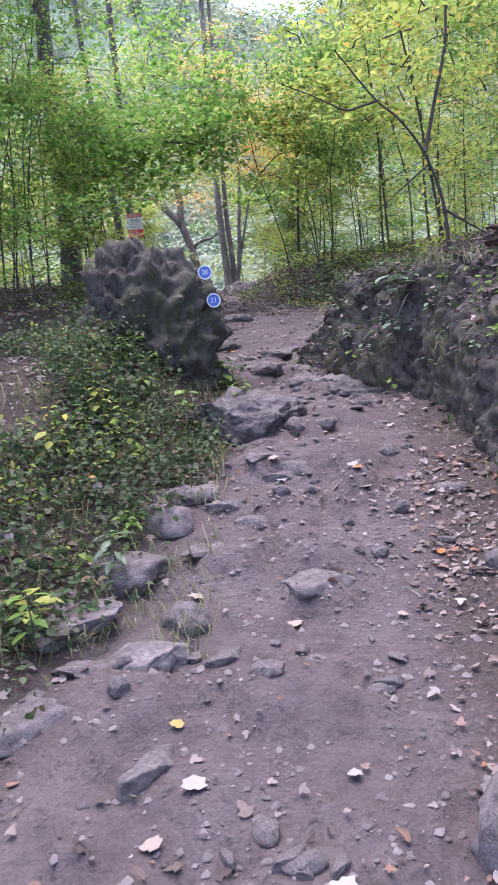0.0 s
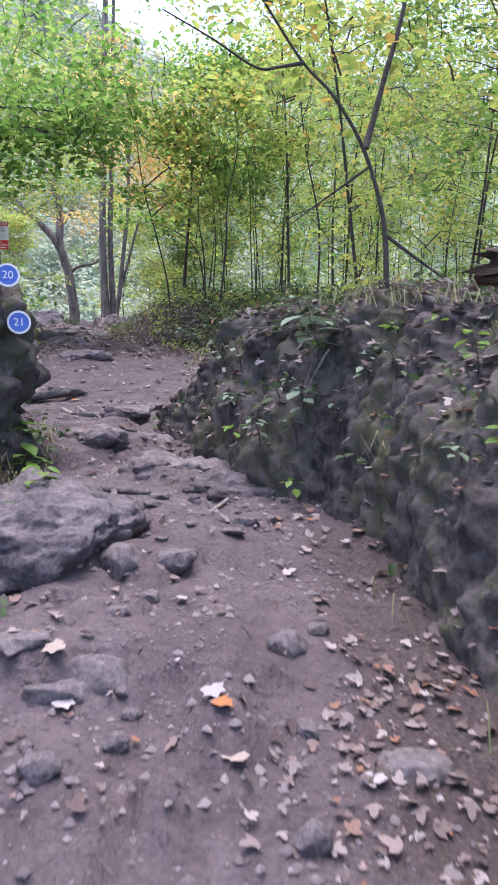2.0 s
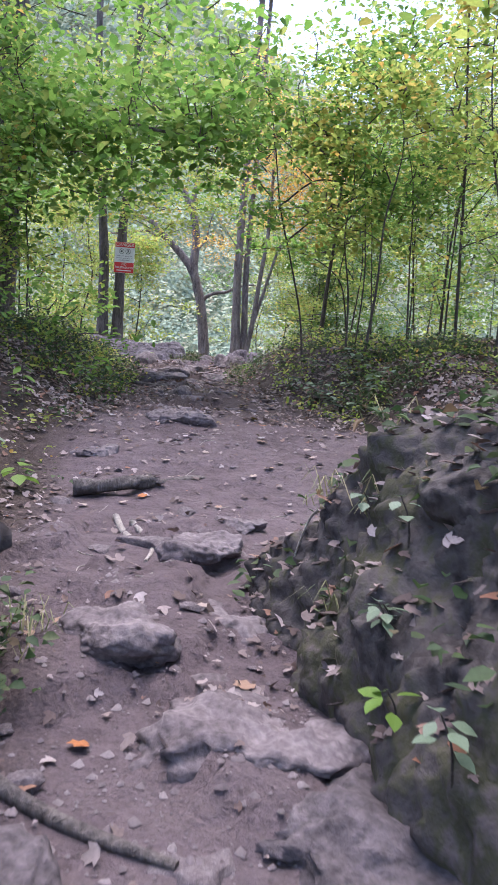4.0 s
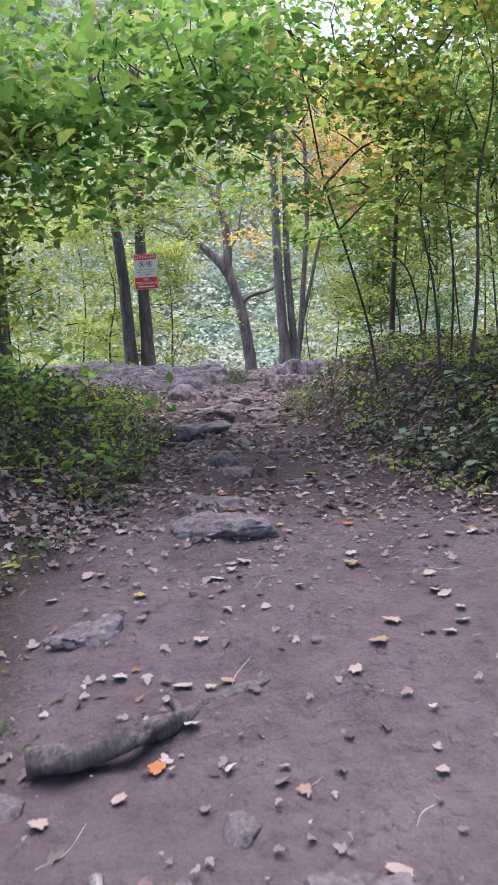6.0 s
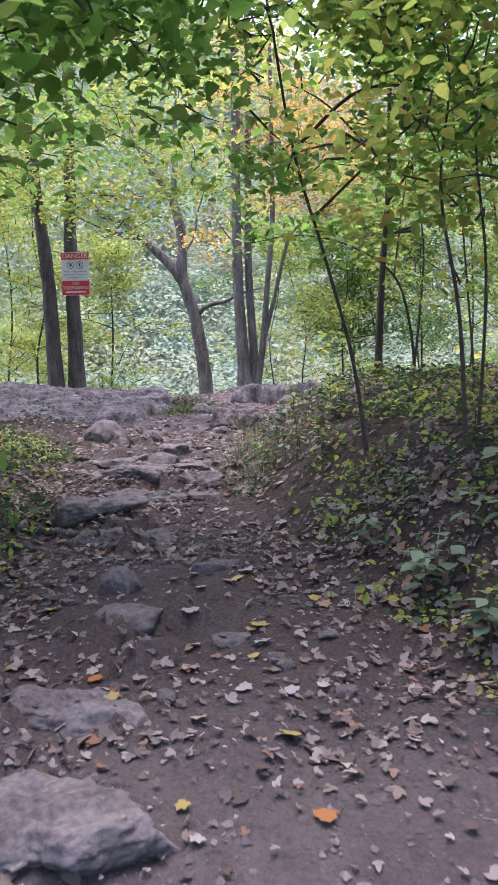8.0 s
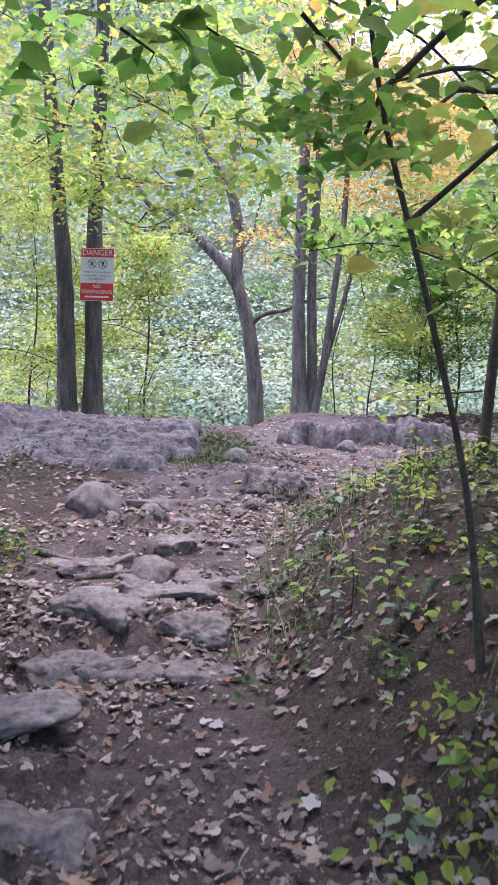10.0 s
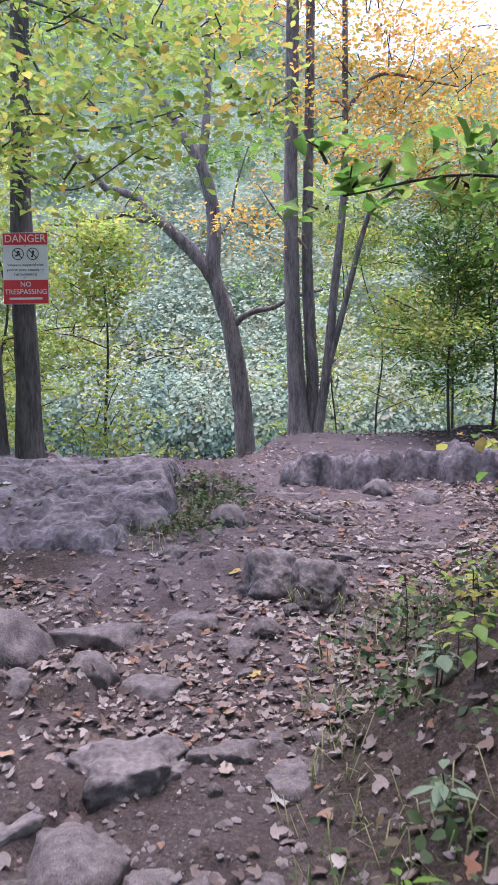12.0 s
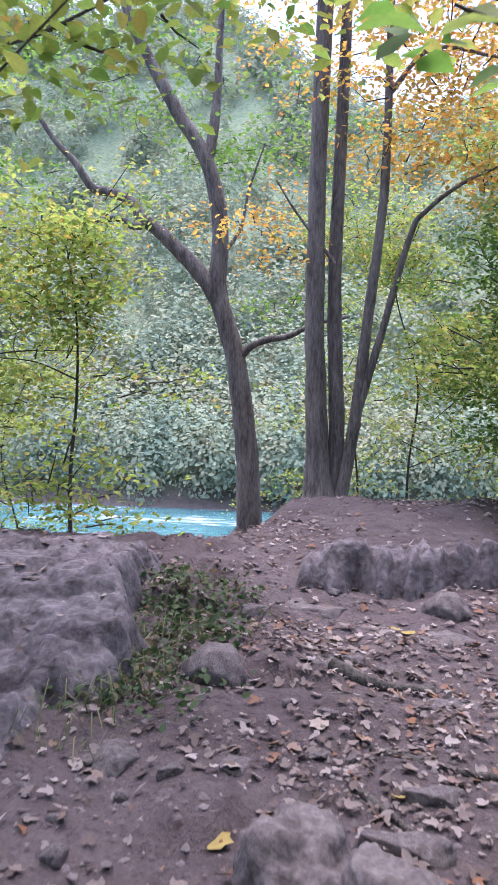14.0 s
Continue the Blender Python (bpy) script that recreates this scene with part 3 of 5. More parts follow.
STONE_LIST = [  # x, y, size, kind, turn
    (.35, 3.56, .2, 1, 25), (-.22, 3.4, .14, 4, 10), (-.25, 2.45, .12, 5, 60), (-.75, 2.75, .3, 1, 20), (-.6, 3.9, .3, 0, -10), (-.45, 4.4, .22, 2, 30),
    (.3, 5.03, .13, 2, 50), (.22, 4.95, .11, 5, 10), (.36, 5.75, .12, 4, 0), (.55, 5.75, .1, 0, 40), (.1, 5.15, .13, 3, 80), (.92, 5.12, .09, 4, 0),
    (-.1, 4.55, .12, 5, 15), (.05, 4.25, .1, 2, 70), (-.15, 3.95, .14, 3, 0), (.85, 2.15, .24, 4, 40), (.1, 2.2, .06, 2, 15), (-.35, 1.95, .1, 3, 5),
    (.55, 4.15, .08, 1, 35), (.3, 3.05, .07, 1, 10), (.12, 2.85, .08, 0, 0), (-.05, 3.1, .09, 5, 45), (.72, 6.35, .16, 3, 10), (.5, 6.75, .12, 3, 60),
    (1.15, 4.6, .13, 0, 15), (1.2, 3.7, .1, 4, 0), (-.02, 8.75, .14, 5, 10), (-.2, 8.6, .1, 1, 70), (.05, 9.5, .08, 2, 0),
    (-.55, 13.35, .13, 4, 30), (-.45, 13.0, .2, 0, 0), (-.12, 13.55, .12, 5, 20), (-.28, 12.75, .12, 3, 50), (.02, 12.9, .13, 1, 15), (-.68, 15.25, .24, 1, 0),
    (-.4, 15.3, .2, 3, 10), (-.9, 15.9, .26, 0, 40), (-.95, 16.4, .2, 2, 15), (-.62, 16.3, .2, 3, 0), (-.35, 16.9, .18, 1, 35), (-.2, 16.2, .14, 3, 10),
    (-1.75, 17.7, .3, 4, 10), (-1.38, 17.95, .22, 5, 20), (-1.26, 17.5, .15, 4, 50), (-1.02, 17.48, .17, 0, 0), (-1.55, 17.4, .12, 2, 15),
    (-.62, 17.0, .13, 5, 30), (-.5, 17.15, .12, 1, -30), (-.72, 17.9, .1, 2, 0), (-.6, 18.05, .1, 4, 40), (-1.1, 20.1, .22, 4, 30), (-1.35, 19.3, .12, 2, 0),
    (-.75, 21.2, .22, 3, 5), (-1.1, 21.1, .12, 0, 50), (.0, 21.15, .18, 4, 10), (-.7, 20.2, .14, 3, 25), (-.55, 20.3, .1, 0, 0), (-.9, 19.3, .1, 1, 60),
    (.35, 21.0, .16, 2, 15), (-.25, 19.2, .1, 5, 10), (-.45, 16.4, .1, 0, 80), (-1.2, 16.9, .1, 3, 20), (.25, 10.6, .06, 1, 0), (-.7, 9.6, .09, 2, 30),
    (-.05, 20.75, .24, 1, 20), (-.4, 20.9, .16, 3, 50), (.25, 19.6, .12, 0, 10), (-.1, 19.9, .14, 3, 35), (-.35, 18.9, .13, 5, 0), (-.15, 18.3, .12, 1, 60), (-1.0, 18.2, .16, 0, 20),
]
for i, (x, y, s, k, rz) in enumerate(STONE_LIST):
    stone(x, y, s, k, rz)
rr = random.Random(5)
for i in range(150):
    y = rr.choice([rr.uniform(0.8, 8), rr.uniform(12, 22)])
    x = float(X_PATH(y)) + rr.uniform(-1.0, .6) * (0.9 if y < 8 else 1.0)
    stone(x, y, rr.uniform(.025, .06), i, rr.uniform(0, 180), 0.25, "small grey pebble bedded in the trail")

for i, (x, y, sx, sy, rz) in enumerate([(-.95, 15.2, .3, .2, 10), (-1.0, 15.75, .26, .3, 30), (-.85, 16.15, .3, .22, -20), (-1.05, 14.6, .34, .2, 15), (-.5, 15.7, .2, .16, 0), (-1.35, 16.5, .3, .22, 40), (-.7, 14.1, .3, .16, 5),
                                       (-.3, 11.66, .3, .2, 15), (-.75, 10.6, .2, .16, 40), (-.45, 12.3, .26, .2, 0), (-.95, 16.9, .26, .2, 0), (.25, 8.6, .25, .2, 40), (.1, 7.6, .22, .2, 0), (.35, 9.2, .2, .14, 20), (-.45, 3.1, .3, .2, 30), (-.8, 3.4, .3, .26, 0), (.9, 2.2, .3, .24, 40), (-.35, 4.75, .26, .2, 60)]):
    big_rock("flat_stone", x, y, hz(x, y) - .01, (sx, sy, .1), 80 + i, "flat grey stone worn level with the trail", M_STONE, rz, 5, rough=.2, flat=.6, grain=.03)

# ---- the top of the trail: ledges and boulders ----

def ledge(name, label, x0, x1, y0, y1, top, seed, rim=.22, flute=0.0, step=.022, ripple=.05, broken=.34):
    """A rock shelf that rises out of the ground, with a worn, layered top and a broken edge."""
    xs, ys = np.arange(x0 - .3, x1 + .3, step), np.arange(y0 - .3, y1 + .3, step)
    x, y = np.meshgrid(xs, ys, indexing="ij")
    g = land(x, y)[0] - .2
    wob = waves(x, y, seed, 1.6, 4, .55) * broken + waves(x, y, seed + 1, 7, 2) * .08
    if flute:
        wob = wob + waves(x, y * .25, seed + 2, 6, 3, .65) * flute
    d = np.minimum(np.minimum(x - x0, x1 - x), np.minimum(y - y0, y1 - y)) + wob
    m = smooth(d / rim) ** .7
    h = top(x, y) + waves(x, y, seed + 3, .9, 3) * ripple * 2 + waves(x, y, seed + 4, 4, 3, .6) * ripple
    q = .055
    k = h / q + waves(x, y, seed + 5, 1.2, 2) * 1.5
    h = h + q * .55 * (np.floor(k) + smooth((k - np.floor(k) - .55) / .35) - k)
    h = h - .05 * smooth((waves(x, y, seed + 6, 2.6, 3) - .18) / .08)
    h = h - .035 * smooth((waves(x, y, seed + 7, 5.5, 3, .65) - .04) / .1) - .02 * smooth((waves(x, y, seed + 8, 12, 2) - .1) / .08)
    z = g + (h - g) * m
    me = fast_mesh(name, np.stack([x, y, z], -1).reshape(-1, 3), grid_faces(len(xs), len(ys)), 4, M_SLAB)
    me.polygons.foreach_set("use_smooth", [True] * len(me.polygons))
    return tagged(new(name, me), label, "rock")


ledge("ledge_slab", "broad pale layered rock slab at the top of the trail", -4.9, -1.55, 19.0, 21.9, lambda x, y: 2.45 + .36 * smooth((y - 18.9) / 1.7) + .05 * np.clip(-2 - x, 0, 2), 151)
ledge("fluted_ledge", "fluted grey rock ledge along the trail edge", -1.0, 1.9, 21.42, 22.2, lambda x, y: 2.79 + .03 * x + .1 * smooth((x + .1) / .6) - .1 * smooth((x - .9) / .5) + .05 * waves(x, y, 177, 2.4, 3), 171, .26, .22, .018, .075, .2)
big_rock("ledge_block", -3.75, 18.85, 2.3, (.5, .4, .36), 53, "weathered rock block at the end of the slab", M_SLAB, 30, 5, rough=0.2, flat=0.75, grain=.05)
big_rock("trail_boulder", -.68, 18.68, 2.36, (.2, .22, .2), 61, "dark split boulder with a tuft of grass in its cleft", M_STONE, 15, rough=.2, cuts=5, grain=.05)
big_rock("trail_boulder", -.42, 18.58, 2.36, (.2, .2, .17), 62, "dark rounded boulder beside the trail", M_STONE, 70, rough=.2, cuts=5, grain=.05)

# ---- log, roots, sticks ----
log = anchor("fallen_log", (2.42, 5.7, 1.97), "rotting reddish-brown log lying on top of the bank", "log", rz=-4)
part("log_body", limb_mesh("log_body", [(-.5, .02, .03), (-.3, .01, .01), (.1, .02, .04), (.9, .06, .06), (2.2, .1, .1)], .075, .115, M_WOOD, 22, 0.4, steps=9), log)
jag = random.Random(3)
for v in log.children[0].data.vertices[:44]:
    v.co.x += jag.uniform(-.22, .06)
part("snag", limb_mesh("snag", [(-.3, -.12, -.16), (.1, -.12, -.08), (.7, -.1, -.05)], .05, .08, M_WOOD, 8, 0.5), log, "splintered broken wood")


def root(points, r0, r1, label="gnarled root across the dirt trail", mat=M_GREY_WOOD, lift=0.0):
    pts = [(x, y, hz(x, y) + r0 * 0.3 + lift) for x, y in points]
    ob = new("tree_root", limb_mesh("tree_root", pts, r0, r1, mat, 8, 0.3))
    return tagged(ob, label, "root")


root([(-.3, 9.3), (-.15, 8.9), (.05, 8.7), (.2, 8.4)], .02, .008)
root([(-.15, 9.0), (0, 8.75), (.02, 8.5)], .016, .008)
root([(-.2, 6.95), (.15, 6.8), (.45, 6.7)], .03, .012, mat=M_BARK)
branch = anchor("dead_branch", (-.32, 9.85, hz(-.3, 9.9) + .01), "gnarled dark dead branch lying across the dirt", "branch")
part("branch_body", limb_mesh("branch_body", [(-.35, -.1, .0), (-.12, -.05, .02), (.05, .08, .045), (.16, .27, .03), (.33, .42, .05), (.46, .6, .035)], .045, .018, M_BARK, 14, .75, steps=8), branch)
part("side_shoot", limb_mesh("side_shoot", [(.1, .18, .03), (.03, .3, .06), (.0, .38, .05)], .022, .008, M_BARK, 8, .6), branch)
root([(-1.5, 14.2), (-1.15, 14.3), (-.85, 14.1), (-.7, 14.2)], .03, .012, mat=M_BARK)
root([(-1.45, 13.9), (-1.1, 14.0), (-.8, 13.75)], .025, .01, mat=M_BARK)
root([(-1.35, 16.25), (-1.0, 16.35), (-.75, 16.2)], .025, .01, mat=M_BARK)
root([(-.62, 20.15), (-.42, 20.05), (-.18, 20.05)], .035, .02, "dark stick lying on the trail", M_BARK)
root([(-.3, 18.7), (-.33, 18.3), (-.38, 18.0), (-.42, 17.75)], .014, .008, "pale bare stick on the slope", M_GREY_WOOD)
root([(-1.75, 16.6), (-1.4, 16.5), (-1.05, 16.55), (-.85, 16.4)], .025, .01, mat=M_BARK)
root([(-.45, 19.5), (-.1, 19.35), (.15, 19.45)], .02, .01, mat=M_BARK)
root([(-.5, 19.2), (-.3, 19.0), (-.1, 18.75)], .016, .008, mat=M_BARK)
root([(.62, 6.2), (.75, 6.45), (.9, 6.75)], .016, .01, "pale stick on the trail")
for k in range(40):
    y = rr.uniform(1, 20)
    x = float(X_PATH(y)) + rr.uniform(-.9, 1.0)
    a, L = rr.uniform(0, 6.28), rr.uniform(.06, .2)
    root([(x, y), (x + L * .5 * math.cos(a), y + L * .5 * math.sin(a)), (x + L * math.cos(a + .3), y + L * math.sin(a + .3))], .004, .002, "thin dry twig on the ground")


# ---- trail markers and the warning sign ----
def text_mesh(body, size, mat, width=None):
    cu = bpy.data.curves.new("letters", "FONT")
    cu.body, cu.size, cu.align_x, cu.align_y, cu.extrude = body, size, "CENTER", "CENTER", 0.0006
    ob = bpy.data.objects.new("letters", cu)
    scene.collection.objects.link(ob)
    bpy.context.view_layer.update()
    me = bpy.data.meshes.new_from_object(ob.evaluated_get(bpy.context.evaluated_depsgraph_get()))
    bpy.data.objects.remove(ob)
    bpy.data.curves.remove(cu)
    me.materials.clear()
    me.materials.append(mat)
    xs = [v.co.x for v in me.vertices]
    if width and xs:
        k = width / (max(xs) - min(xs))
        for v in me.vertices:
            v.co.x *= k
    return me


def disc_mesh(name, r0, r1, depth, mat, n=40):
    bm = bmesh.new()
    o = [bm.verts.new((r1 * math.cos(6.28319 * i / n), r1 * math.sin(6.28319 * i / n), z)) for z in (0, depth) for i in range(n)]
    if r0 == 0:
        bm.faces.new(o[n:])
        bm.faces.new(o[:n][::-1])
        inner = None
    else:
        inner = [bm.verts.new((r0 * math.cos(6.28319 * i / n), r0 * math.sin(6.28319 * i / n), z)) for z in (0, depth) for i in range(n)]
    for i in range(n):
        j = (i + 1) % n
        bm.faces.new((o[i], o[j], o[n + j], o[n + i]))
        if inner:
            bm.faces.new((o[n + i], o[n + j], inner[n + j], inner[n + i]))
            bm.faces.new((inner[i], inner[j], o[j], o[i]))
            bm.faces.new((inner[n + i], inner[n + j], inner[j], inner[i]))
    me = bpy.data.meshes.new(name)
    bm.to_mesh(me)
    bm.free()
    me.materials.append(mat)
    return me


def box_mesh(name, w, h, d, mat, bevel=0.002):
    bm = bmesh.new()
    bmesh.ops.create_cube(bm, size=1)
    bmesh.ops.scale(bm, vec=(w, h, d), verts=bm.verts)
    if bevel:
        bmesh.ops.bevel(bm, geom=bm.edges[:], offset=bevel, segments=2, affect="EDGES")
    me = bpy.data.meshes.new(name)
    bm.to_mesh(me)
    bm.free()
    me.materials.append(mat)
    return me


def marker(place, number, turn, label):
    a = new("trail_marker")
    a.empty_display_size = 0.05
    a.matrix_world = pose(*place) @ pose(0, 0, 0, 84, 0, turn)
    tagged(a, label, "trail marker", "markers on the rock")
    part("plate", disc_mesh("plate", 0, .058, .006, M_BLUE), a, "blue enamel plate")
    part("rim", disc_mesh("rim", .049, .059, .009, M_WHITE), a, "white rim")
    t = part("number", text_mesh(number, .056, M_WHITE), a, "white number")
    t.location = (0, 0, .0075)


bpy.context.view_layer.update()


def face_of(name, origin, way):
    """The first place where a line meets a rock."""
    ob = bpy.data.objects[name]
    inv = ob.matrix_world.inverted()
    hit, p, n, _ = ob.ray_cast(inv @ Vector(origin), inv.to_3x3() @ Vector(way))
    return ob.matrix_world @ p if hit else Vector(origin)


def on_rock(x, z):
    p = face_of("marked_rock", (x, 5.5, z), (0, 1, 0))
    return (x, (p.y if p.y > 5.6 else 6.85) - .08, z)


marker(on_rock(-.26, 2.02), "20", 14, "round blue trail marker with a white rim and number")
marker(on_rock(-.215, 1.79), "21", 14, "round blue trail marker reading 21 in white")


def warning_sign(place, turn):
    a = new("warning_sign")
    a.matrix_world = pose(*place) @ pose(0, 0, 0, 88, 0, turn)
    tagged(a, "red and white metal DANGER NO TRESPASSING sign on a tree trunk", "sign")
    w, h = .40, .62
    part("plate", box_mesh("plate", w, h, .004, M_WHITE, 0.0015), a, "white metal plate")

    def on(name, me, x, y, z=.004, label=""):
        o = part(name, me, a, label)
        o.location = (x, y, z)
    on("red_band", box_mesh("red_band", w - .006, .1, .003, M_RED, 0), 0, .255, .0035, "red band")
    on("red_field", box_mesh("red_field", w - .006, .205, .003, M_RED, 0), 0, -.203, .0035, "red field")
    on("word", text_mesh("DANGER", .095, M_WHITE, .36), 0, .255, .0062)
    on("word", text_mesh("NO", .062, M_WHITE, .09), 0, -.14, .0062)
    on("word", text_mesh("TRESPASSING", .062, M_WHITE, .37), 0, -.205, .0062)
    on("small_print", box_mesh("small_print", .29, .018, .001, M_WHITE, 0), 0, -.262, .0058)
    on("word", text_mesh("Waters beyond this", .03, M_BLACK, .32), 0, .03, .004)
    on("word", text_mesh("point may result in", .03, M_BLACK, .32), 0, -.012, .004)
    on("word", text_mesh("DROWNING", .03, M_BLACK, .2), 0, -.055, .004)
    for x in (-.065, .065):
        on("warning_ring", disc_mesh("warning_ring", .046, .053, .001, M_BLACK), x, .125, .0035)
        bar = part("ring_bar", box_mesh("ring_bar", .095, .008, .001, M_BLACK, 0), a)
        bar.matrix_local = pose(x, .125, .004, 0, 0, -45)
        on("pictogram", disc_mesh("pictogram", 0, .012, .001, M_BLACK, 14), x + .004, .143)
        g = part("pictogram", box_mesh("pictogram", .05, .014, .001, M_BLACK, 0.0), a)
        g.matrix_local = pose(x, .118, .004, 0, 0, 25 if x < 0 else 70)
    for y in (.19, -.08):
        on("bolt", disc_mesh("bolt", 0, .009, .005, M_METAL, 10), 0, y)


warning_sign((-3.06, 21.12, 4.5), 6)


# ---- large trees ----
def at(x, y):
    return (x, y, hz(x, y) - 0.05)


tree("twin_tree", at(-3.42, 21.2), [([(0, 0, 0), (-.03, 0, .8), (-.08, 0, 2), (-.22, 0, 3.4), (-.45, .1, 5.5), (-.6, .1, 9)], .125, .06),
     ([(-.2, 0, 3.6), (.3, -.4, 4.1), (1.1, -.9, 3.75), (1.8, -1.2, 3.3)], .02, .005)],
     "dark-barked tree trunk leaning beside its twin", M_BARK, M_LEAF_Y, per=70, reach=.7, leaf_size=.08, seed=71, flare=.7,
     crown=[(.6, -1.2, 3.9, 1.3, 16), (-1.2, .3, 5, 1.6, 16), (.8, .2, 5.6, 1.6, 16), (2.0, -1.6, 4.0, 1.0, 10), (-.8, -.5, 3.6, 1.0, 6)])
tree("twin_tree", at(-3.17, 21.35), [([(0, 0, 0), (.0, 0, 1), (-.02, 0, 2.4), (.02, 0, 4), (.05, .1, 9)], .125, .07),
     ([(0, 0, 3.2), (.5, -.6, 3.05), (1.2, -1.3, 2.8), (1.9, -1.9, 2.7)], .018, .004), ([(-.05, 0, 2.9), (.4, -.9, 2.65), (.9, -1.6, 2.35), (1.3, -2.1, 2.2), (1.8, -2.5, 2.3)], .014, .003)],
     "dark-barked tree trunk bearing a warning sign", M_BARK, M_LEAF_Y, per=62, reach=.6, leaf_size=.078, seed=72, flare=.8,
     crown=[(1.4, -1.4, 3.6, 1.1, 14), (.5, .3, 5.4, 1.6, 14), (2.2, -.8, 5.2, 1.3, 12), (1.3, -1.9, 2.75, .6, 9), (2.2, -1.9, 2.9, .5, 7), (.4, -1.5, 2.8, .6, 7), (-.7, -1.5, 2.7, .7, 8), (1.6, -2.4, 2.5, .35, 3)])
tree("forked_tree", (-2.12, 26.8, 2.45), [([(.28, 0, -2.6), (.18, 0, -.3), (.1, 0, .9), (-.08, 0, 2.0), (-.3, 0, 2.75), (-.3, 0, 3.65), (-.49, 0, 4.45), (-.9, 0, 5.1), (-1.29, 0, 5.8), (-1.62, 0, 6.5), (-1.9, 0, 8)], .165, .05),
     ([(-.26, 0, 2.6), (-.5, -.03, 2.95), (-.78, -.05, 3.25), (-1.1, -.08, 3.55), (-1.3, -.1, 3.7), (-1.46, -.1, 3.92), (-1.75, -.1, 4.05), (-2.0, -.1, 4.12), (-2.24, -.1, 4.45), (-2.53, -.1, 4.75), (-2.9, -.1, 5.3)], .115, .03),
     ([(-1.22, -.1, 3.64), (-1.42, -.15, 3.6), (-1.6, -.2, 3.68), (-1.9, -.25, 3.64), (-2.4, -.3, 3.55), (-2.9, -.3, 3.53)], .06, .018),
     ([(-.05, 0, 1.85), (.12, -.03, 2.05), (.35, -.06, 2.15), (.65, -.1, 2.2), (.95, -.1, 2.35), (1.4, -.1, 2.45)], .06, .02),
     ([(-.49, 0, 4.4), (-.4, .05, 5.1), (-.38, .1, 5.85), (-.35, .1, 7)], .08, .03), ([(-.3, 0, 3.2), (-.05, .1, 3.6), (.05, .1, 4.1), (.25, .1, 4.7)], .03, .01)],
     "grey-brown forked tree with a long bent limb", M_BARK_L, M_LEAF_G, per=75, reach=.8, leaf_size=.078, seed=73,
     crown=[(-2.8, .3, 6.2, 1.2, 14), (-.6, .5, 6.8, 1.6, 22), (.6, .3, 5.0, .9, 10), (-3.4, .3, 4.6, .6, 5), (-1.2, .9, 5.0, .9, 6), (.4, .6, 2.6, .6, 4)])
tree("maple_tree", at(-.95, 24.9), [([(0, 0, 0), (-.05, 0, 1), (-.1, 0, 2.4), (-.08, 0, 4.5), (0, 0, 9)], .125, .07),
     ([(.1, .1, 0), (.16, .1, .8), (.1, .12, 2.4), (.14, .15, 4.5), (.2, .2, 9)], .095, .05),
     ([(.22, 0, .05), (.34, 0, .8), (.45, 0, 1.9), (.58, 0, 3.2), (.6, 0, 4.6), (.6, 0, 7)], .07, .03),
     ([(.36, 0, .9), (.6, -.05, 1.8), (.85, -.1, 2.75), (1.0, -.1, 3.0), (1.4, -.1, 3.3), (1.9, -.1, 3.5)], .045, .012),
     ([(.6, 0, 4.2), (1.0, -.1, 4.6), (1.6, -.1, 4.5), (2.0, -.1, 4.4)], .03, .008), ([(.1, 0, 2.5), (-.3, -.1, 3.0), (-.5, -.2, 3.3)], .02, .006)],
     "clump of tall grey maple stems with orange autumn leaves", M_BARK_L, M_LEAF_O, per=80, reach=.7, leaf_size=.066, seed=74,
     crown=[(1.2, -.2, 4.3, .9, 26), (.8, 0, 5.4, 1.2, 34), (.4, .3, 3.6, .7, 10), (2.2, .1, 4.4, .8, 16), (1.5, .2, 3.4, .6, 8), (-.6, .4, 3.0, .6, 6), (.3, .2, 7, 1.3, 18), (1.9, 0, 5.6, 1.0, 14), (-.5, .3, 5.6, .7, 6)])
tree("shade_tree", at(-3.6, 15.9), [([(0, 0, 0), (.05, 0, 1.5), (0, 0, 3.5), (.1, 0, 6), (.1, 0, 9)], .2, .12), ([(0, 0, 2.2), (.8, -.8, 2.5), (1.8, -1.7, 2.45), (2.5, -2.3, 2.2), (3.1, -2.7, 2.0)], .045, .008), ([(0, 0, 2.6), (1.0, -.2, 3.0), (2.0, -.6, 3.0), (2.9, -1, 2.8)], .04, .008), ([(0, 0, 1.9), (.7, -1.0, 2.1), (1.2, -2.0, 2.0), (1.6, -2.8, 1.8)], .03, .006)],
     "stout dark tree trunk with broad green foliage over the trail", M_BARK, M_LEAF_G, per=34, reach=.68, leaf_size=.12, seed=75, ribs=True,
     crown=[(2.2, -2.2, 2.2, .8, 24), (3.0, -2.6, 2.2, .6, 16), (1.4, -1.9, 2.1, .8, 18), (2.7, -1.0, 2.7, .8, 18), (.6, -1.6, 2.3, .9, 16), (1.4, -2.9, 1.9, .6, 12), (1.6, -.4, 3.4, 1.0, 16), (.4, .6, 4.4, 1.5, 14), (2.2, -1.2, 4.0, 1.1, 14), (-1, -1, 3.2, 1.2, 10), (3.3, -1.9, 3.2, .7, 12)])
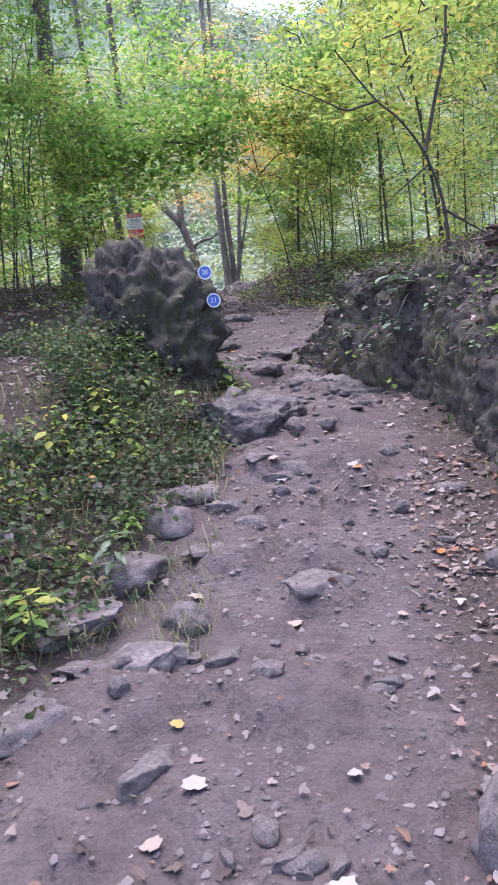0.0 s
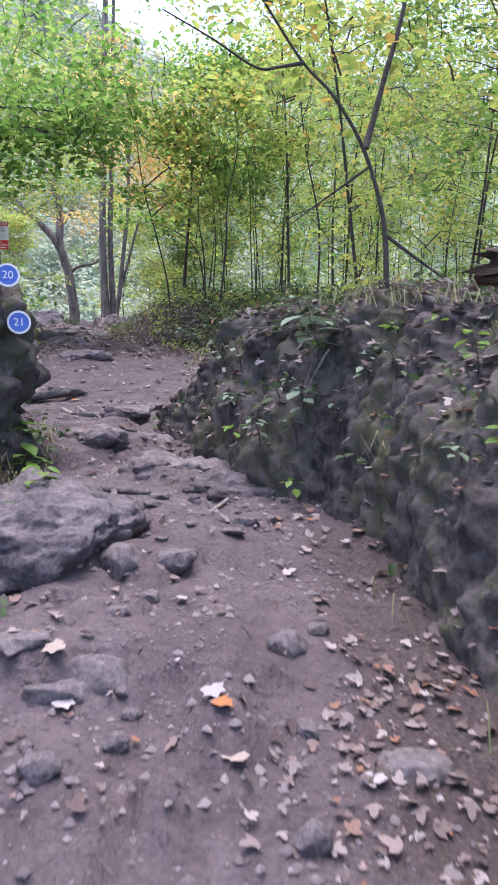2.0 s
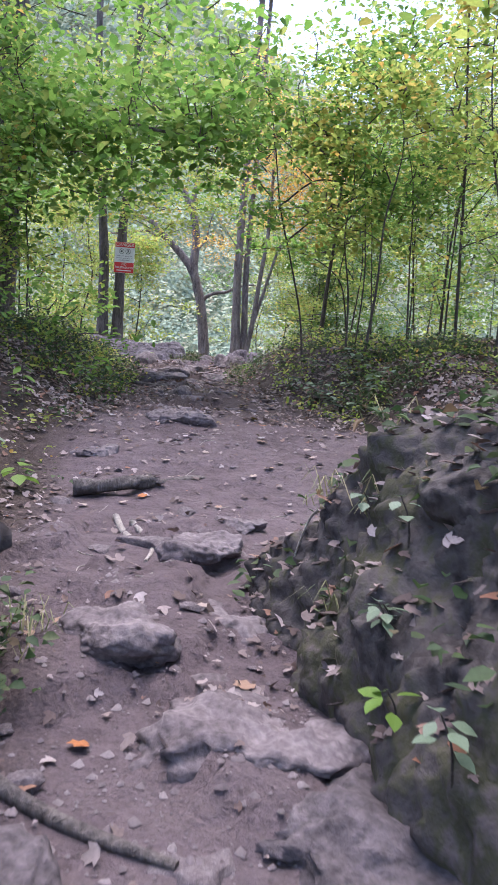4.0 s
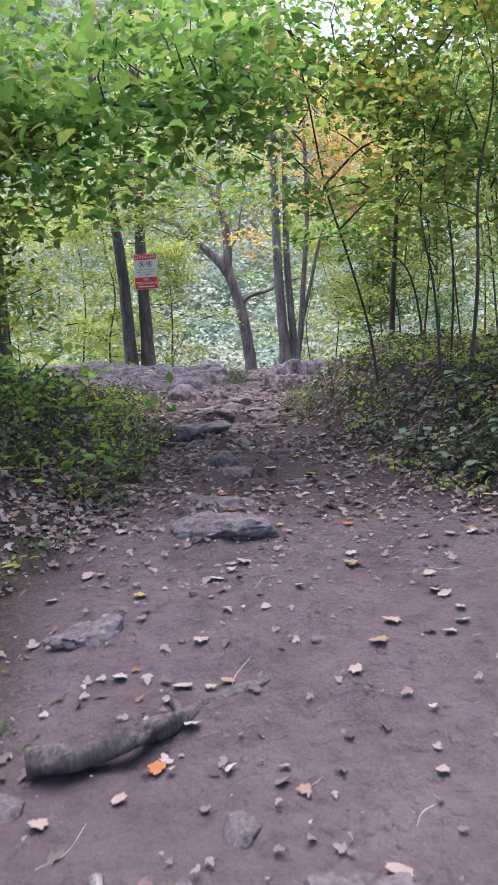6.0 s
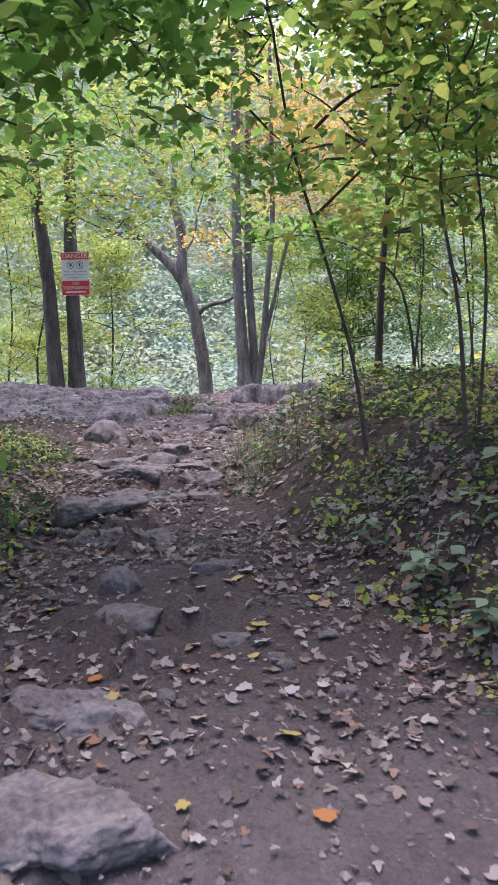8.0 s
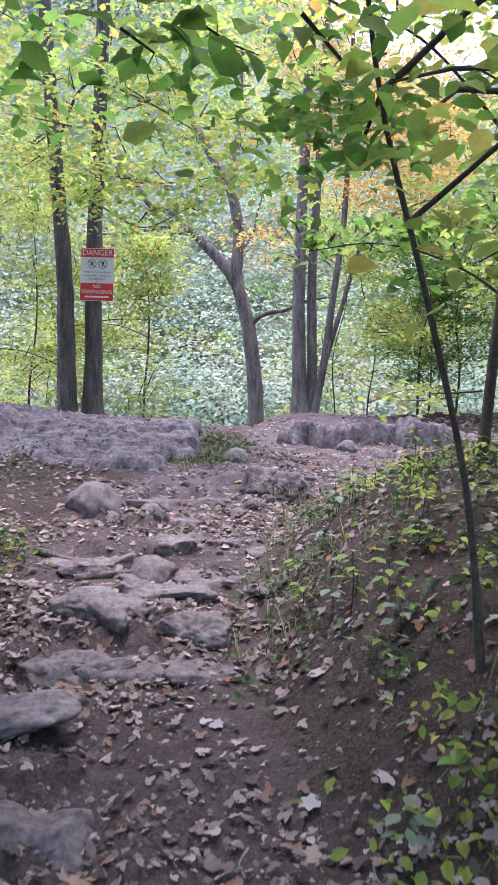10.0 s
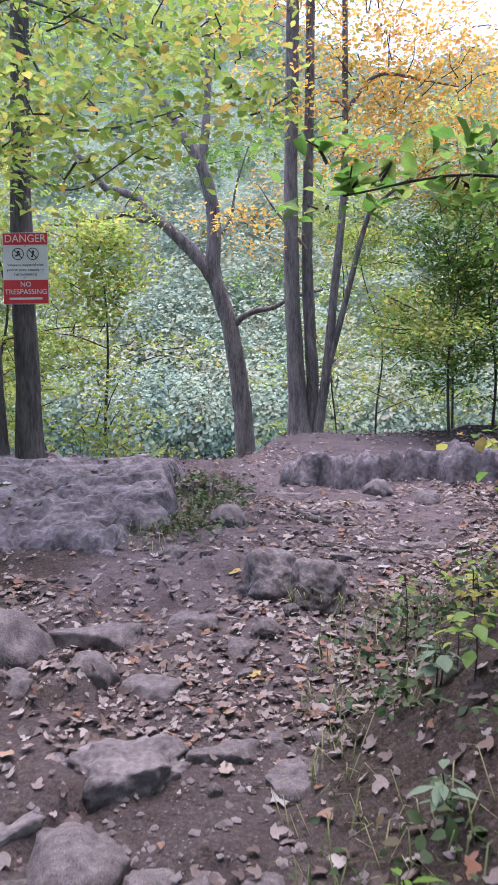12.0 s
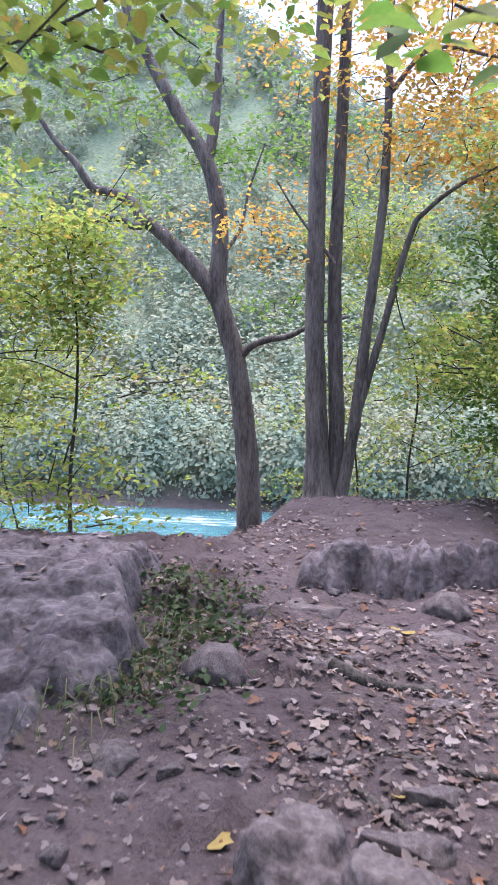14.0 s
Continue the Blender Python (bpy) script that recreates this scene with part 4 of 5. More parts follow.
tree("overhanging_tree", at(1.9, 7.5), [([(0, 0, -.1), (-.02, 0, .36), (-.08, 0, .65), (-.2, 0, .95), (-.38, -.02, 1.2), (-.58, -.05, 1.38), (-.9, -.1, 1.8)], .018, .007),
     ([(-.56, -.05, 1.36), (-.7, -.08, 1.32), (-.85, -.1, 1.3), (-1.1, -.15, 1.42), (-1.4, -.2, 1.55)], .012, .004),
     ([(-.16, 0, .9), (-.05, .05, 1.3), (.1, .1, 1.9), (.15, .2, 2.8)], .022, .008), ([(-.04, 0, .4), (.2, -.05, .22), (.45, -.1, .05)], .015, .006),
     ([(-.12, 0, .8), (-.4, .1, .6), (-.6, .15, .45)], .01, .003)],
     "thin dark crooked tree leaning over the rock bank", M_TWIG, M_LEAF_Y, per=26, reach=.4, leaf_size=.085, seed=76, flare=.4,
     crown=[(-.9, .1, 2.0, .7, 10), (.1, .2, 2.4, .8, 12), (-.3, .5, 1.5, .6, 6), (.6, .3, 1.5, .7, 8)])

tree("leafy_sapling", at(1.35, 17.6), [([(0, 0, 0), (-.05, 0, .6), (-.2, 0, 1.1), (-.6, .05, 1.4), (-1.1, .15, 1.55), (-1.6, .2, 1.5)], .016, .004), ([(-.2, 0, 1.1), (-.1, .1, 1.8), (0, .2, 2.4)], .01, .004)],
     "bent young tree reaching a dark green bough over the trail", M_TWIG, M_LEAF_G, per=16, reach=.3, leaf_size=.1, seed=79, group="young trees", ribs=True,
     crown=[(-1.5, .2, 1.55, .25, 5), (-1.1, .15, 1.6, .28, 6), (-.7, .1, 1.5, .3, 6), (-.2, .1, 1.9, .45, 6), (0, .2, 2.4, .5, 6)])

# ---- young trees along the trail ----
tree("leaning_sapling", at(.68, 14.7), [([(0, 0, 0), (-.08, 0, .62), (-.24, 0, 1.25), (-.42, 0, 1.9), (-.55, -.1, 2.7), (-.7, -.2, 3.4)], .013, .006),
     ([(-.42, 0, 1.9), (0, -.1, 2.2), (.5, -.2, 2.1), (1.0, -.3, 1.8)], .012, .004), ([(-.3, 0, 1.5), (.2, -.2, 1.9), (.8, -.3, 2.3)], .01, .003)],
     "thin dark sapling leaning over the trail", M_TWIG, M_LEAF_G, per=46, reach=.45, leaf_size=.07, seed=77, group="young trees", ribs=True,
     crown=[(-.4, -.2, 2.5, .8, 16), (.4, -.3, 2.2, .7, 16), (1.0, -.4, 1.9, .6, 12), (-1.0, -.3, 2.7, .7, 12), (0, -.2, 3.1, .8, 10)])
tree("straight_sapling", at(.92, 16.9), [([(0, 0, 0), (.05, 0, .9), (.12, 0, 1.8), (.15, 0, 3), (.2, 0, 4.5)], .032, .012),
     ([(.1, 0, 1.6), (.5, -.2, 2.1), (.9, -.3, 2.3)], .012, .004), ([(.12, 0, 1.9), (-.4, -.2, 2.4), (-.8, -.3, 2.6)], .012, .004)],
     "straight slender tree in the undergrowth", M_TWIG, M_LEAF_Y, per=40, reach=.5, leaf_size=.09, seed=78, group="young trees", ribs=True,
     crown=[(.6, -.2, 2.4, .8, 16), (-.6, -.3, 2.7, .7, 14), (.2, 0, 3.4, 1.0, 16), (1.2, .2, 1.6, .6, 8)])
for i, (x, y, h, lx, ly) in enumerate([(1.25, 14.2, 3.4, .05, 0), (1.15, 14.0, 2.6, -.1, 0), (1.3, 13.6, 3.0, .12, -.05), (1.9, 14.6, 4, -.12, 0), (2.4, 15, 4.4, .05, 0),
                                      (2.6, 13.2, 4.2, -.1, .0), (1.6, 16.0, 3.6, -.15, 0), (2.3, 17.5, 4.5, 0, 0), (1.4, 18.6, 3.4, .1, 0)]):
    sapling(x, y, h, 100 + i, M_LEAF_Y if i % 3 else M_LEAF_G, .010 + .003 * (i % 3), lean=(lx, ly), spread=.8, n=30, per=30, size=.085, start=.4, group="young trees")
for i, (x, y, h) in enumerate([(-3.3, 24.0, 3.2), (-4.5, 23.5, 4), (-5.4, 24.5, 4.5), (-7.2, 24, 4), (-6.4, 22.5, 4.6), (-5.4, 27, 5), (-6.6, 28, 6), (-7.5, 26, 6), (-8.4, 29, 6)]):
    sapling(x, y, h, 130 + i, M_LEAF_Y, .025, "young tree with pale yellow-green autumn leaves", spread=1.4, n=80, per=55, size=.066, start=.12, group="young trees by the river")
for i, (x, y, h) in enumerate([(.9, 24.2, 1.7), (1.5, 24.8, 2.2), (2.3, 24.3, 2.4), (1.2, 26.5, 3.6), (2.6, 26.5, 4), (.1, 27.5, 3.4), (3.4, 25.5, 3.6), (-.6, 28.5, 4), (4.2, 28, 5)]):
    sapling(x, y, h * 1.35, 160 + i, M_LEAF_Y if i % 2 else M_LEAF_G, .02, "bushy shrub with pale green leaves", spread=1.15, n=90, per=55, size=.06, start=.15, group="shrubs at the trail edge")

for i, (x, y, h) in enumerate([(-2.1, 11.6, 2.8), (-2.5, 12.6, 3.2), (-2.3, 13.4, 2.6), (-2.9, 14.3, 3.4), (-2.6, 10.6, 3.0), (-3.1, 15.4, 3.0)]):
    sapling(x, y, h, 185 + i, M_LEAF_Y if i % 2 else M_LEAF_G, .011, "slender young tree rooted in the littered bank", lean=(-.05, .03), spread=.65, n=32, per=30, size=.075, start=.12, group="young trees")

rf = random.Random(12)
made = 0
while made < 96:
    side = rf.random() < 0.6
    x = rf.uniform(2.2, 9.5) if side else rf.uniform(-8, -2.2)
    y = rf.uniform(8.5, 26) if side else rf.uniform(8.5, 19)
    if not side and y > 17 and x > -5:
        continue
    if abs(x - float(X_PATH(y))) < (2.8 if side else 3.3) and (y > 11 or not side):
        continue
    if side and y > 18 and x < 1.5 + (y - 18) * .3:
        continue
    sapling(x, y, rf.uniform(4.5, 9), 200 + made, rf.choice([M_LEAF_Y, M_LEAF_G]), rf.uniform(.010, .024), "thin forest sapling with layered green and yellow leaves",
            (rf.uniform(-.2, .2), rf.uniform(-.2, .2)), 1.3, 56, 31, .074, .08, "forest saplings")
    made += 1

# ---- taller trees, added mostly out of view: their canopy closes round the trail and shades it ----
for i, (x, y) in enumerate([(-4.2, 3), (-5.5, 7.5), (-4.8, 11), (4.6, 2), (5.2, 6.5), (4.4, 10.5), (-3.4, -2.5), (3.6, -3), (.5, -7), (-6.5, -1), (8, 10), (-6.8, 14)]):
    r = random.Random(500 + i)
    h = r.uniform(9, 12)
    lx = -.12 if x > 0 else .12
    tree("forest_tree", at(x, y), [([(0, 0, 0), (lx, 0, h * .3), (lx * 2.5, .1, h * .6), (lx * 5, .1, h)], .14, .05),
         ([(lx * 1.5, 0, h * .45), (lx * 8, .4, h * .58), (lx * 14, .8, h * .62)], .05, .012), ([(lx * 2.5, 0, h * .6), (lx * 12, -.6, h * .72), (lx * 19, -.9, h * .76)], .05, .012)],
         "tall tree with a spreading yellow-green crown, added to shade the trail", M_BARK, M_LEAF_Y if i % 3 else M_LEAF_G, per=60, reach=1.0, leaf_size=.12, seed=500 + i, group="forest trees",
         crown=[(lx * 8, .4, h * .62, 1.7, 14), (lx * 18, -.6, h * .8, 1.9, 16), (lx * 2, 0, h * .9, 2.2, 18), (-lx * 12, .3, h * .7, 1.8, 12), (lx * 10, 1.6, h * .74, 1.7, 12)], twigs=False)

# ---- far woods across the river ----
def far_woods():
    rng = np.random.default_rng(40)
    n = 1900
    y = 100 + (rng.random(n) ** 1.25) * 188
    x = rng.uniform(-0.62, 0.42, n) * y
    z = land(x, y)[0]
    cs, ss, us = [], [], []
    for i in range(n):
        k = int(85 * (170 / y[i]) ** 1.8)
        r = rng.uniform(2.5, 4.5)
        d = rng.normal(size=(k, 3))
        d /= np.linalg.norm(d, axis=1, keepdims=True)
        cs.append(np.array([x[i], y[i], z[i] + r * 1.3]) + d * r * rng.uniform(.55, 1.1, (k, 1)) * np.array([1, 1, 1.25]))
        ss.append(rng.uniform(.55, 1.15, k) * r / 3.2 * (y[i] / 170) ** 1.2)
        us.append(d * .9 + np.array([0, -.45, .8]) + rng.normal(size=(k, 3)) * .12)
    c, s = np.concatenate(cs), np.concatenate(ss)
    tagged(new("far_woods", leaf_cloud("far_woods", c, np.concatenate(us), s, M_FAR_HAZED, False, 41)), "wooded gorge slope across the river, distance haze put into its leaf colour", "woods", kind="stuff")


far_woods()


def mid_woods():
    """The trees on the slope between the trail's edge and the river."""
    rng = np.random.default_rng(44)
    n = 70
    y = rng.uniform(34, 62, n)
    x = rng.uniform(-.7, .55, n) * y
    keep = (x > .12 * y) | (x < -.42 * y)
    x, y = x[keep], y[keep]
    z = land(x, y)[0]
    cs, ss = [], []
    for i in range(len(x)):
        k, r = 420, rng.uniform(1.6, 3.0)
        h = rng.uniform(2.5, 6.5)
        d = rng.normal(size=(k, 3)) * np.array([.55, .55, .75])
        cs.append(np.array([x[i], y[i], z[i] + h]) + d * r)
        ss.append(rng.uniform(.16, .36, k))
    c, s = np.concatenate(cs), np.concatenate(ss)
    tagged(new("slope_woods", leaf_cloud("slope_woods", c, ups_for(len(c), rng, .5), s, M_LEAF_Y, False, 45)), "yellow-green woods on the slope above the river", "woods", kind="stuff")


mid_woods()


# ---- ground cover ----
def scatter(n, x0, x1, y0, y1, rng):
    x, y = rng.uniform(x0, x1, n), rng.uniform(y0, y1, n)
    return x, y


def leaf_litter():
    rng = np.random.default_rng(50)
    x, y = scatter(430000, -5, 6, -1, 24.5, rng)
    d = x - X_PATH(y)
    off = np.maximum(d - W_RIGHT(y), -d - W_LEFT(y))
    dens = np.where(off > -.1, .3, np.where(y > 4.5, .16, .09))
    dens = np.where((y > 10.5) & (y < 20) & (off < .2), .05 + .72 * smooth((y - 10.8) / 2.6) * smooth((21 - y) / 2.5), dens)
    dens = np.where((d > .35 * W_RIGHT(y)) & (y < 6.3) & (off < .9), .85, dens)
    dens = np.where((d < -W_LEFT(y)) & (y < 7.5), .4, dens)
    dens = np.where((y > 19.8) & (off < 0), .42, dens)
    dens = np.where((y > 11.5) & (off > 0), .85, dens)
    dens = np.where((y > 14.5) & (y < 19.2) & (d > W_RIGHT(y) - .05), .95, dens)
    dens = np.where((y > 17.5) & (y < 21.6) & (np.abs(d + .2) < 1.25), np.maximum(dens, .55 + .45 * smooth((y - 18.5) / 1.2)), dens)
    dens = np.where((y > 8.6) & (y < 11.2) & (off < 0), .05 + .13 * smooth((.1 - d) / .5), dens)
    dens = dens * np.clip(0.55 + waves(x, y, 51, 1.1, 2) * 1.5, .1, 2)
    keep = rng.random(len(x)) < dens
    x, y, off = x[keep], y[keep], off[keep]
    z = land(x, y)[0] + rng.uniform(.008, .024, len(x))
    c = np.stack([x, y, z], 1)
    tagged(new("leaf_litter", leaf_cloud("leaf_litter", c, ground_ups(x, y, rng, .3), (.014 + .045 * rng.random(len(x)) ** 2.2) * np.where(off > 0, 1.15, 1), M_LITTER, seed=52, lobes=True)), "dry brown and tan fallen leaves on the ground", "leaves", kind="stuff")


leaf_litter()


def outer_litter():
    rng = np.random.default_rng(53)
    x, y = scatter(16000, -14, 14, -6, 26, rng)
    out = (x < -4.8) | (x > 5.8) | (y < -.9)
    x, y = x[out], y[out]
    c = np.stack([x, y, land(x, y)[0] + .02], 1)
    tagged(new("leaf_litter", leaf_cloud("leaf_litter", c, ups_for(len(x), rng, .2), rng.uniform(.07, .13, len(x)), M_LITTER, seed=54, lobes=True)), "dry fallen leaves under the trees", "leaves", kind="stuff")


outer_litter()


def gravel():
    """Loose grit and chips of stone trodden into the trail."""
    rng = np.random.default_rng(55)
    n = 19000
    y = np.where(rng.random(n) < .45, rng.uniform(.5, 9, n), rng.uniform(11, 22, n))
    x = X_PATH(y) + rng.normal(0, .55, n)
    keep = waves(x, y, 56, 1.6, 3) > -.12
    x, y = x[keep], y[keep]
    n = len(x)
    s = .004 + .017 * rng.random(n) ** 4
    base = np.array([(1, 0, 0), (.2, .9, .05), (-.9, .3, 0), (-.4, -.85, .05), (.6, -.6, 0), (.1, .1, .75), (-.25, -.2, .6)])
    v = base[None] * (1 + rng.uniform(-.35, .35, (n, 7, 1)))
    a = rng.uniform(0, 6.28, n)
    ca, sa = np.cos(a)[:, None], np.sin(a)[:, None]
    vx, vy = v[:, :, 0] * ca - v[:, :, 1] * sa, v[:, :, 0] * sa + v[:, :, 1] * ca
    z = land(x, y)[0]
    V = np.stack([x[:, None] + vx * s[:, None], y[:, None] + vy * s[:, None], z[:, None] + (v[:, :, 2] - .12) * s[:, None] + .003], -1)
    tri = np.array([0, 1, 5, 1, 2, 5, 2, 6, 5, 2, 3, 6, 3, 4, 6, 4, 5, 6, 4, 0, 5])
    idx = (np.arange(n)[:, None] * 7 + tri[None]).reshape(-1)
    tagged(new("gravel", fast_mesh("gravel", V.reshape(-1, 3), idx, 3, M_GRAVEL)), "loose grey grit and stone chips on the trail", "gravel", kind="stuff")


gravel()


def undergrowth(tone, name, label, seed):
    rng = np.random.default_rng(seed)
    zones = [(2300, -2.6, -.2, 1.8, 7.6, .28), (420, -2.4, -.8, 5.2, 6.7, .55), (200, 1.1, 2.6, 12.3, 13.8, .3), (420, -1.7, -.3, 7.2, 9.6, .22), (260, -3.5, -.6, 8.2, 16.5, .25), (130, .5, 3.2, 11.8, 19, .22), (380, -.4, 1.6, 14.8, 19.2, .17), (620, -2.8, -.8, 11.6, 16.8, .3), (400, 2.6, 5, 4, 11, .3), (400, -6, -2.5, 4, 20, .35), (190, -1.75, -1.15, 19.0, 21.4, .12)] if tone is M_UNDER else [(170, -3.5, -.6, 8.2, 16.5, .2), (480, .3, 3.2, 12.2, 19, .2), (260, -2.8, -.9, 11.8, 16.8, .26), (160, -2.6, -.7, 2.5, 7.4, .33)]
    cs, us, ss = [], [], []
    for n, x0, x1, y0, y1, h in zones:
        x, y = scatter(n, x0, x1, y0, y1, rng)
        d = x - X_PATH(y)
        ok = (np.maximum(d - W_RIGHT(y), -d - W_LEFT(y)) > .05 + .12 * rng.random(n)) | (h == .12)
        ok &= waves(x, y, 61, .8, 2) > -.22
        x, y = x[ok], y[ok]
        z = land(x, y)[0]
        for i in range(len(x)):
            k = rng.integers(9, 18)
            hh = h * rng.uniform(.25, 1)
            p = np.array([x[i], y[i], z[i]]) + np.stack([rng.normal(0, .1, k), rng.normal(0, .1, k), rng.uniform(.15, 1, k) * hh], 1)
            cs.append(p)
            us.append(ups_for(k, rng, .5))
            ss.append(rng.uniform(.02, .058, k))
    c, u, s = np.concatenate(cs), np.concatenate(us), np.concatenate(ss)
    tagged(new(name, leaf_cloud(name, c, u, s, tone, True, 62)), label, "undergrowth", kind="stuff")


def grass():
    rng = np.random.default_rng(63)
    # grass: narrow bent blades
    V, F = [], []
    gx, gy = [], []
    for n, x0, x1, y0, y1 in [(2800, -1.6, -.12, 3.0, 7.8), (260, 1.3, 2.3, 4.5, 8), (700, -.4, .6, 15.5, 18.6), (400, .5, 1.6, 13, 17), (220, -1.75, -1.35, 19.2, 21.3), (90, -.52, -.42, 18.4, 18.6)]:
        x, y = scatter(n, x0, x1, y0, y1, rng)
        ok = (waves(x, y, 63, 1.5, 2) > -.05) | (n < 100)
        gx.append(x[ok])
        gy.append(y[ok])
    gx, gy = np.concatenate(gx), np.concatenate(gy)
    gz = land(gx, gy)[0]
    for i in range(len(gx)):
        if gx[i] > FOOT(gy[i]) and gy[i] < 8.5:
            gz[i] = max(gz[i], TOP(gy[i]) - .02)
        a, L = rng.uniform(0, 6.28), rng.uniform(.05, .2)
        dx, dy = math.cos(a), math.sin(a)
        w = .003
        b = len(V)
        for t, up in ((0, 0), (.45, .65), (1.1, .5)):
            px, py, pz = gx[i] + dx * L * .7 * t, gy[i] + dy * L * .7 * t, gz[i] + L * up
            V.append((px - dy * w * (1 - t * .8), py + dx * w * (1 - t * .8), pz))
            V.append((px + dy * w * (1 - t * .8), py - dx * w * (1 - t * .8), pz))
        F += [b, b + 1, b + 3, b + 2, b + 2, b + 3, b + 5, b + 4]
    tagged(new("grass", fast_mesh("grass", V, F, 4, M_GRASS)), "thin bent grass blades along the trail banks", "grass", kind="stuff")


undergrowth(M_UNDER, "undergrowth", "low dark green weeds covering the banks", 60)
undergrowth(M_LEAF_Y, "seedlings", "bright yellow-green seedlings on the littered banks", 66)
grass()


# ---- single plants ----
def blade_mesh(size, mat, wide=.3):
    shape = [(0, 0, 0), (wide * .7, .25, .05), (wide, .5, .05), (wide * .6, .8, .02), (0, 1.05, -.08), (-wide * .6, .8, .02), (-wide, .5, .05), (-wide * .7, .25, .05), (0, .5, 0)]
    me = mesh_of("leaf", [tuple(size * q for q in p) for p in shape], [[i, (i + 1) % 8, 8] for i in range(8)], mat)
    return me


def plant(x, y, z, h, leaves, size, mat, seed, label, wide=.3, lean=(0, 0)):
    r = random.Random(seed)
    a = anchor("forest_plant", (x, y, z), label, "plant", "plants beside the trail")
    top = Vector((lean[0] * h, lean[1] * h, h))
    part("stem", limb_mesh("stem", [(0, 0, -.03), tuple(top * .5 + Vector((.01, 0, 0))), tuple(top)], .004, .002, M_TWIG, 5, 0), a)
    me = blade_mesh(1.0, mat, wide)
    for i in range(leaves):
        o = part("leaf", me, a)
        t = 1 - .55 * (i / leaves) ** 1.5
        s = size * r.uniform(.7, 1.15)
        o.matrix_local = pose(*(top * t), r.uniform(-30, 5), r.uniform(-15, 15), i * 137.5 + r.uniform(-20, 20)) @ pose(0, .02, 0) @ Matrix.Scale(s, 4)
    return a


M_PLANT = material("pale_green_leaf", [(0.10, 0.15, 0.095), (0.15, 0.205, 0.135)], 20, 0.5, 0.1, 90, translucent=0.25)
M_PLANT_Y = material("yellow_leaf", [(0.22, 0.26, 0.05), (0.32, 0.32, 0.07)], 20, 0.6, 0.1, 90, translucent=0.35)
M_PLANT_G = material("fresh_green_leaf", [(0.10, 0.19, 0.03), (0.16, 0.27, 0.05)], 20, 0.5, 0.1, 90, translucent=0.4)
bpy.context.view_layer.update()
BANK_PLANTS = [(1.5, 7.15, 1.56, .28, 11, .16, M_PLANT, .3), (1.42, 7.35, 1.8, .2, 9, .1, M_PLANT, .3), (1.1, 7.1, 1.1, .16, 8, .055, M_PLANT, .35), (1.25, 6.6, 1.3, .18, 7, .08, M_PLANT, .4),
               (1.6, 5.3, 1.55, .2, 7, .06, M_PLANT_G, .45), (1.65, 4.7, 1.2, .3, 6, .1, M_PLANT_G, .4), (1.6, 3.7, .8, .4, 12, .16, M_PLANT, .16), (1.15, 6.3, .95, .16, 6, .06, M_PLANT_G, .35)]
rb = random.Random(31)
for k in range(26):
    y = rb.uniform(4.5, 8)
    BANK_PLANTS.append((float(FOOT(y)) + .4, y, rb.uniform(1.0, 1.9), rb.uniform(.06, .14), rb.randint(4, 8), rb.uniform(.035, .07), rb.choice([M_PLANT, M_PLANT_G, M_PLANT]), rb.uniform(.3, .45)))
for i, (x, y, z, h, n, s, m, w) in enumerate(BANK_PLANTS):
    o = Vector((.55, y - 2.6, 1.65))
    p = face_of("rock_face", o, (Vector((x, y, z)) - o).normalized())
    if (p - o).length > .3:
        plant(p.x, p.y, p.z - .01, h, n, s, m, 300 + i, "broad-leaved plant growing from the rock bank", w, (-.3, -.3))
rp = random.Random(9)
for i in range(64):
    zone = i % 4
    if zone == 0:
        y = rp.uniform(3.0, 7.2)
        x = float(X_PATH(y) - W_LEFT(y)) - rp.uniform(.05, 1.0)
    elif zone == 1:
        y = rp.uniform(12.2, 18.5)
        x = float(X_PATH(y) + W_RIGHT(y)) + rp.uniform(.25, 1.1)
    elif zone == 2:
        y = rp.uniform(12, 17.2)
        x = float(X_PATH(y) + W_RIGHT(y)) + rp.uniform(.0, 1.2)
    else:
        y = rp.uniform(8.6, 14)
        x = float(X_PATH(y) - W_LEFT(y)) - rp.uniform(.05, 1.0)
    m = rp.choice([M_PLANT_G, M_PLANT_G, M_PLANT, M_PLANT_Y, M_PLANT_G])
    plant(x, y, hz(x, y), rp.uniform(.12, .34), rp.randint(6, 12), rp.uniform(.08, .12) if zone in (0, 3) else rp.uniform(.045, .075), m, 330 + i,
          {M_PLANT_Y: "low plant with yellowing leaves in the litter", M_PLANT: "pale grey-green weed beside the trail"}.get(m, "leafy green seedling beside the trail"), rp.uniform(.2, .42))

for i in range(16):
    y = rp.uniform(12.0, 13.6)
    x = float(X_PATH(y) + W_RIGHT(y)) + rp.uniform(.15, .9)
    plant(x, y, hz(x, y), rp.uniform(.14, .3), rp.randint(8, 13), rp.uniform(.07, .11), M_PLANT, 420 + i, "grey-green broad-leaved weed at the foot of the bank", rp.uniform(.36, .46))

# ---- single fallen leaves ----
def maple_leaf(mat):
    r = [1.0, .72, .86, .64, .8, .58, .52, .28, .5, .56, .82, .62, .88, .7]
    v = [(q * math.sin(2 * math.pi * i / 14), q * math.cos(2 * math.pi * i / 14), .16 * (q - .4) * (1 if i % 3 else -.4)) for i, q in enumerate(r)] + [(0, 0, 0)]
    return mesh_of("fallen_leaf", v, [[i, (i + 1) % 14, 14] for i in range(14)], mat)


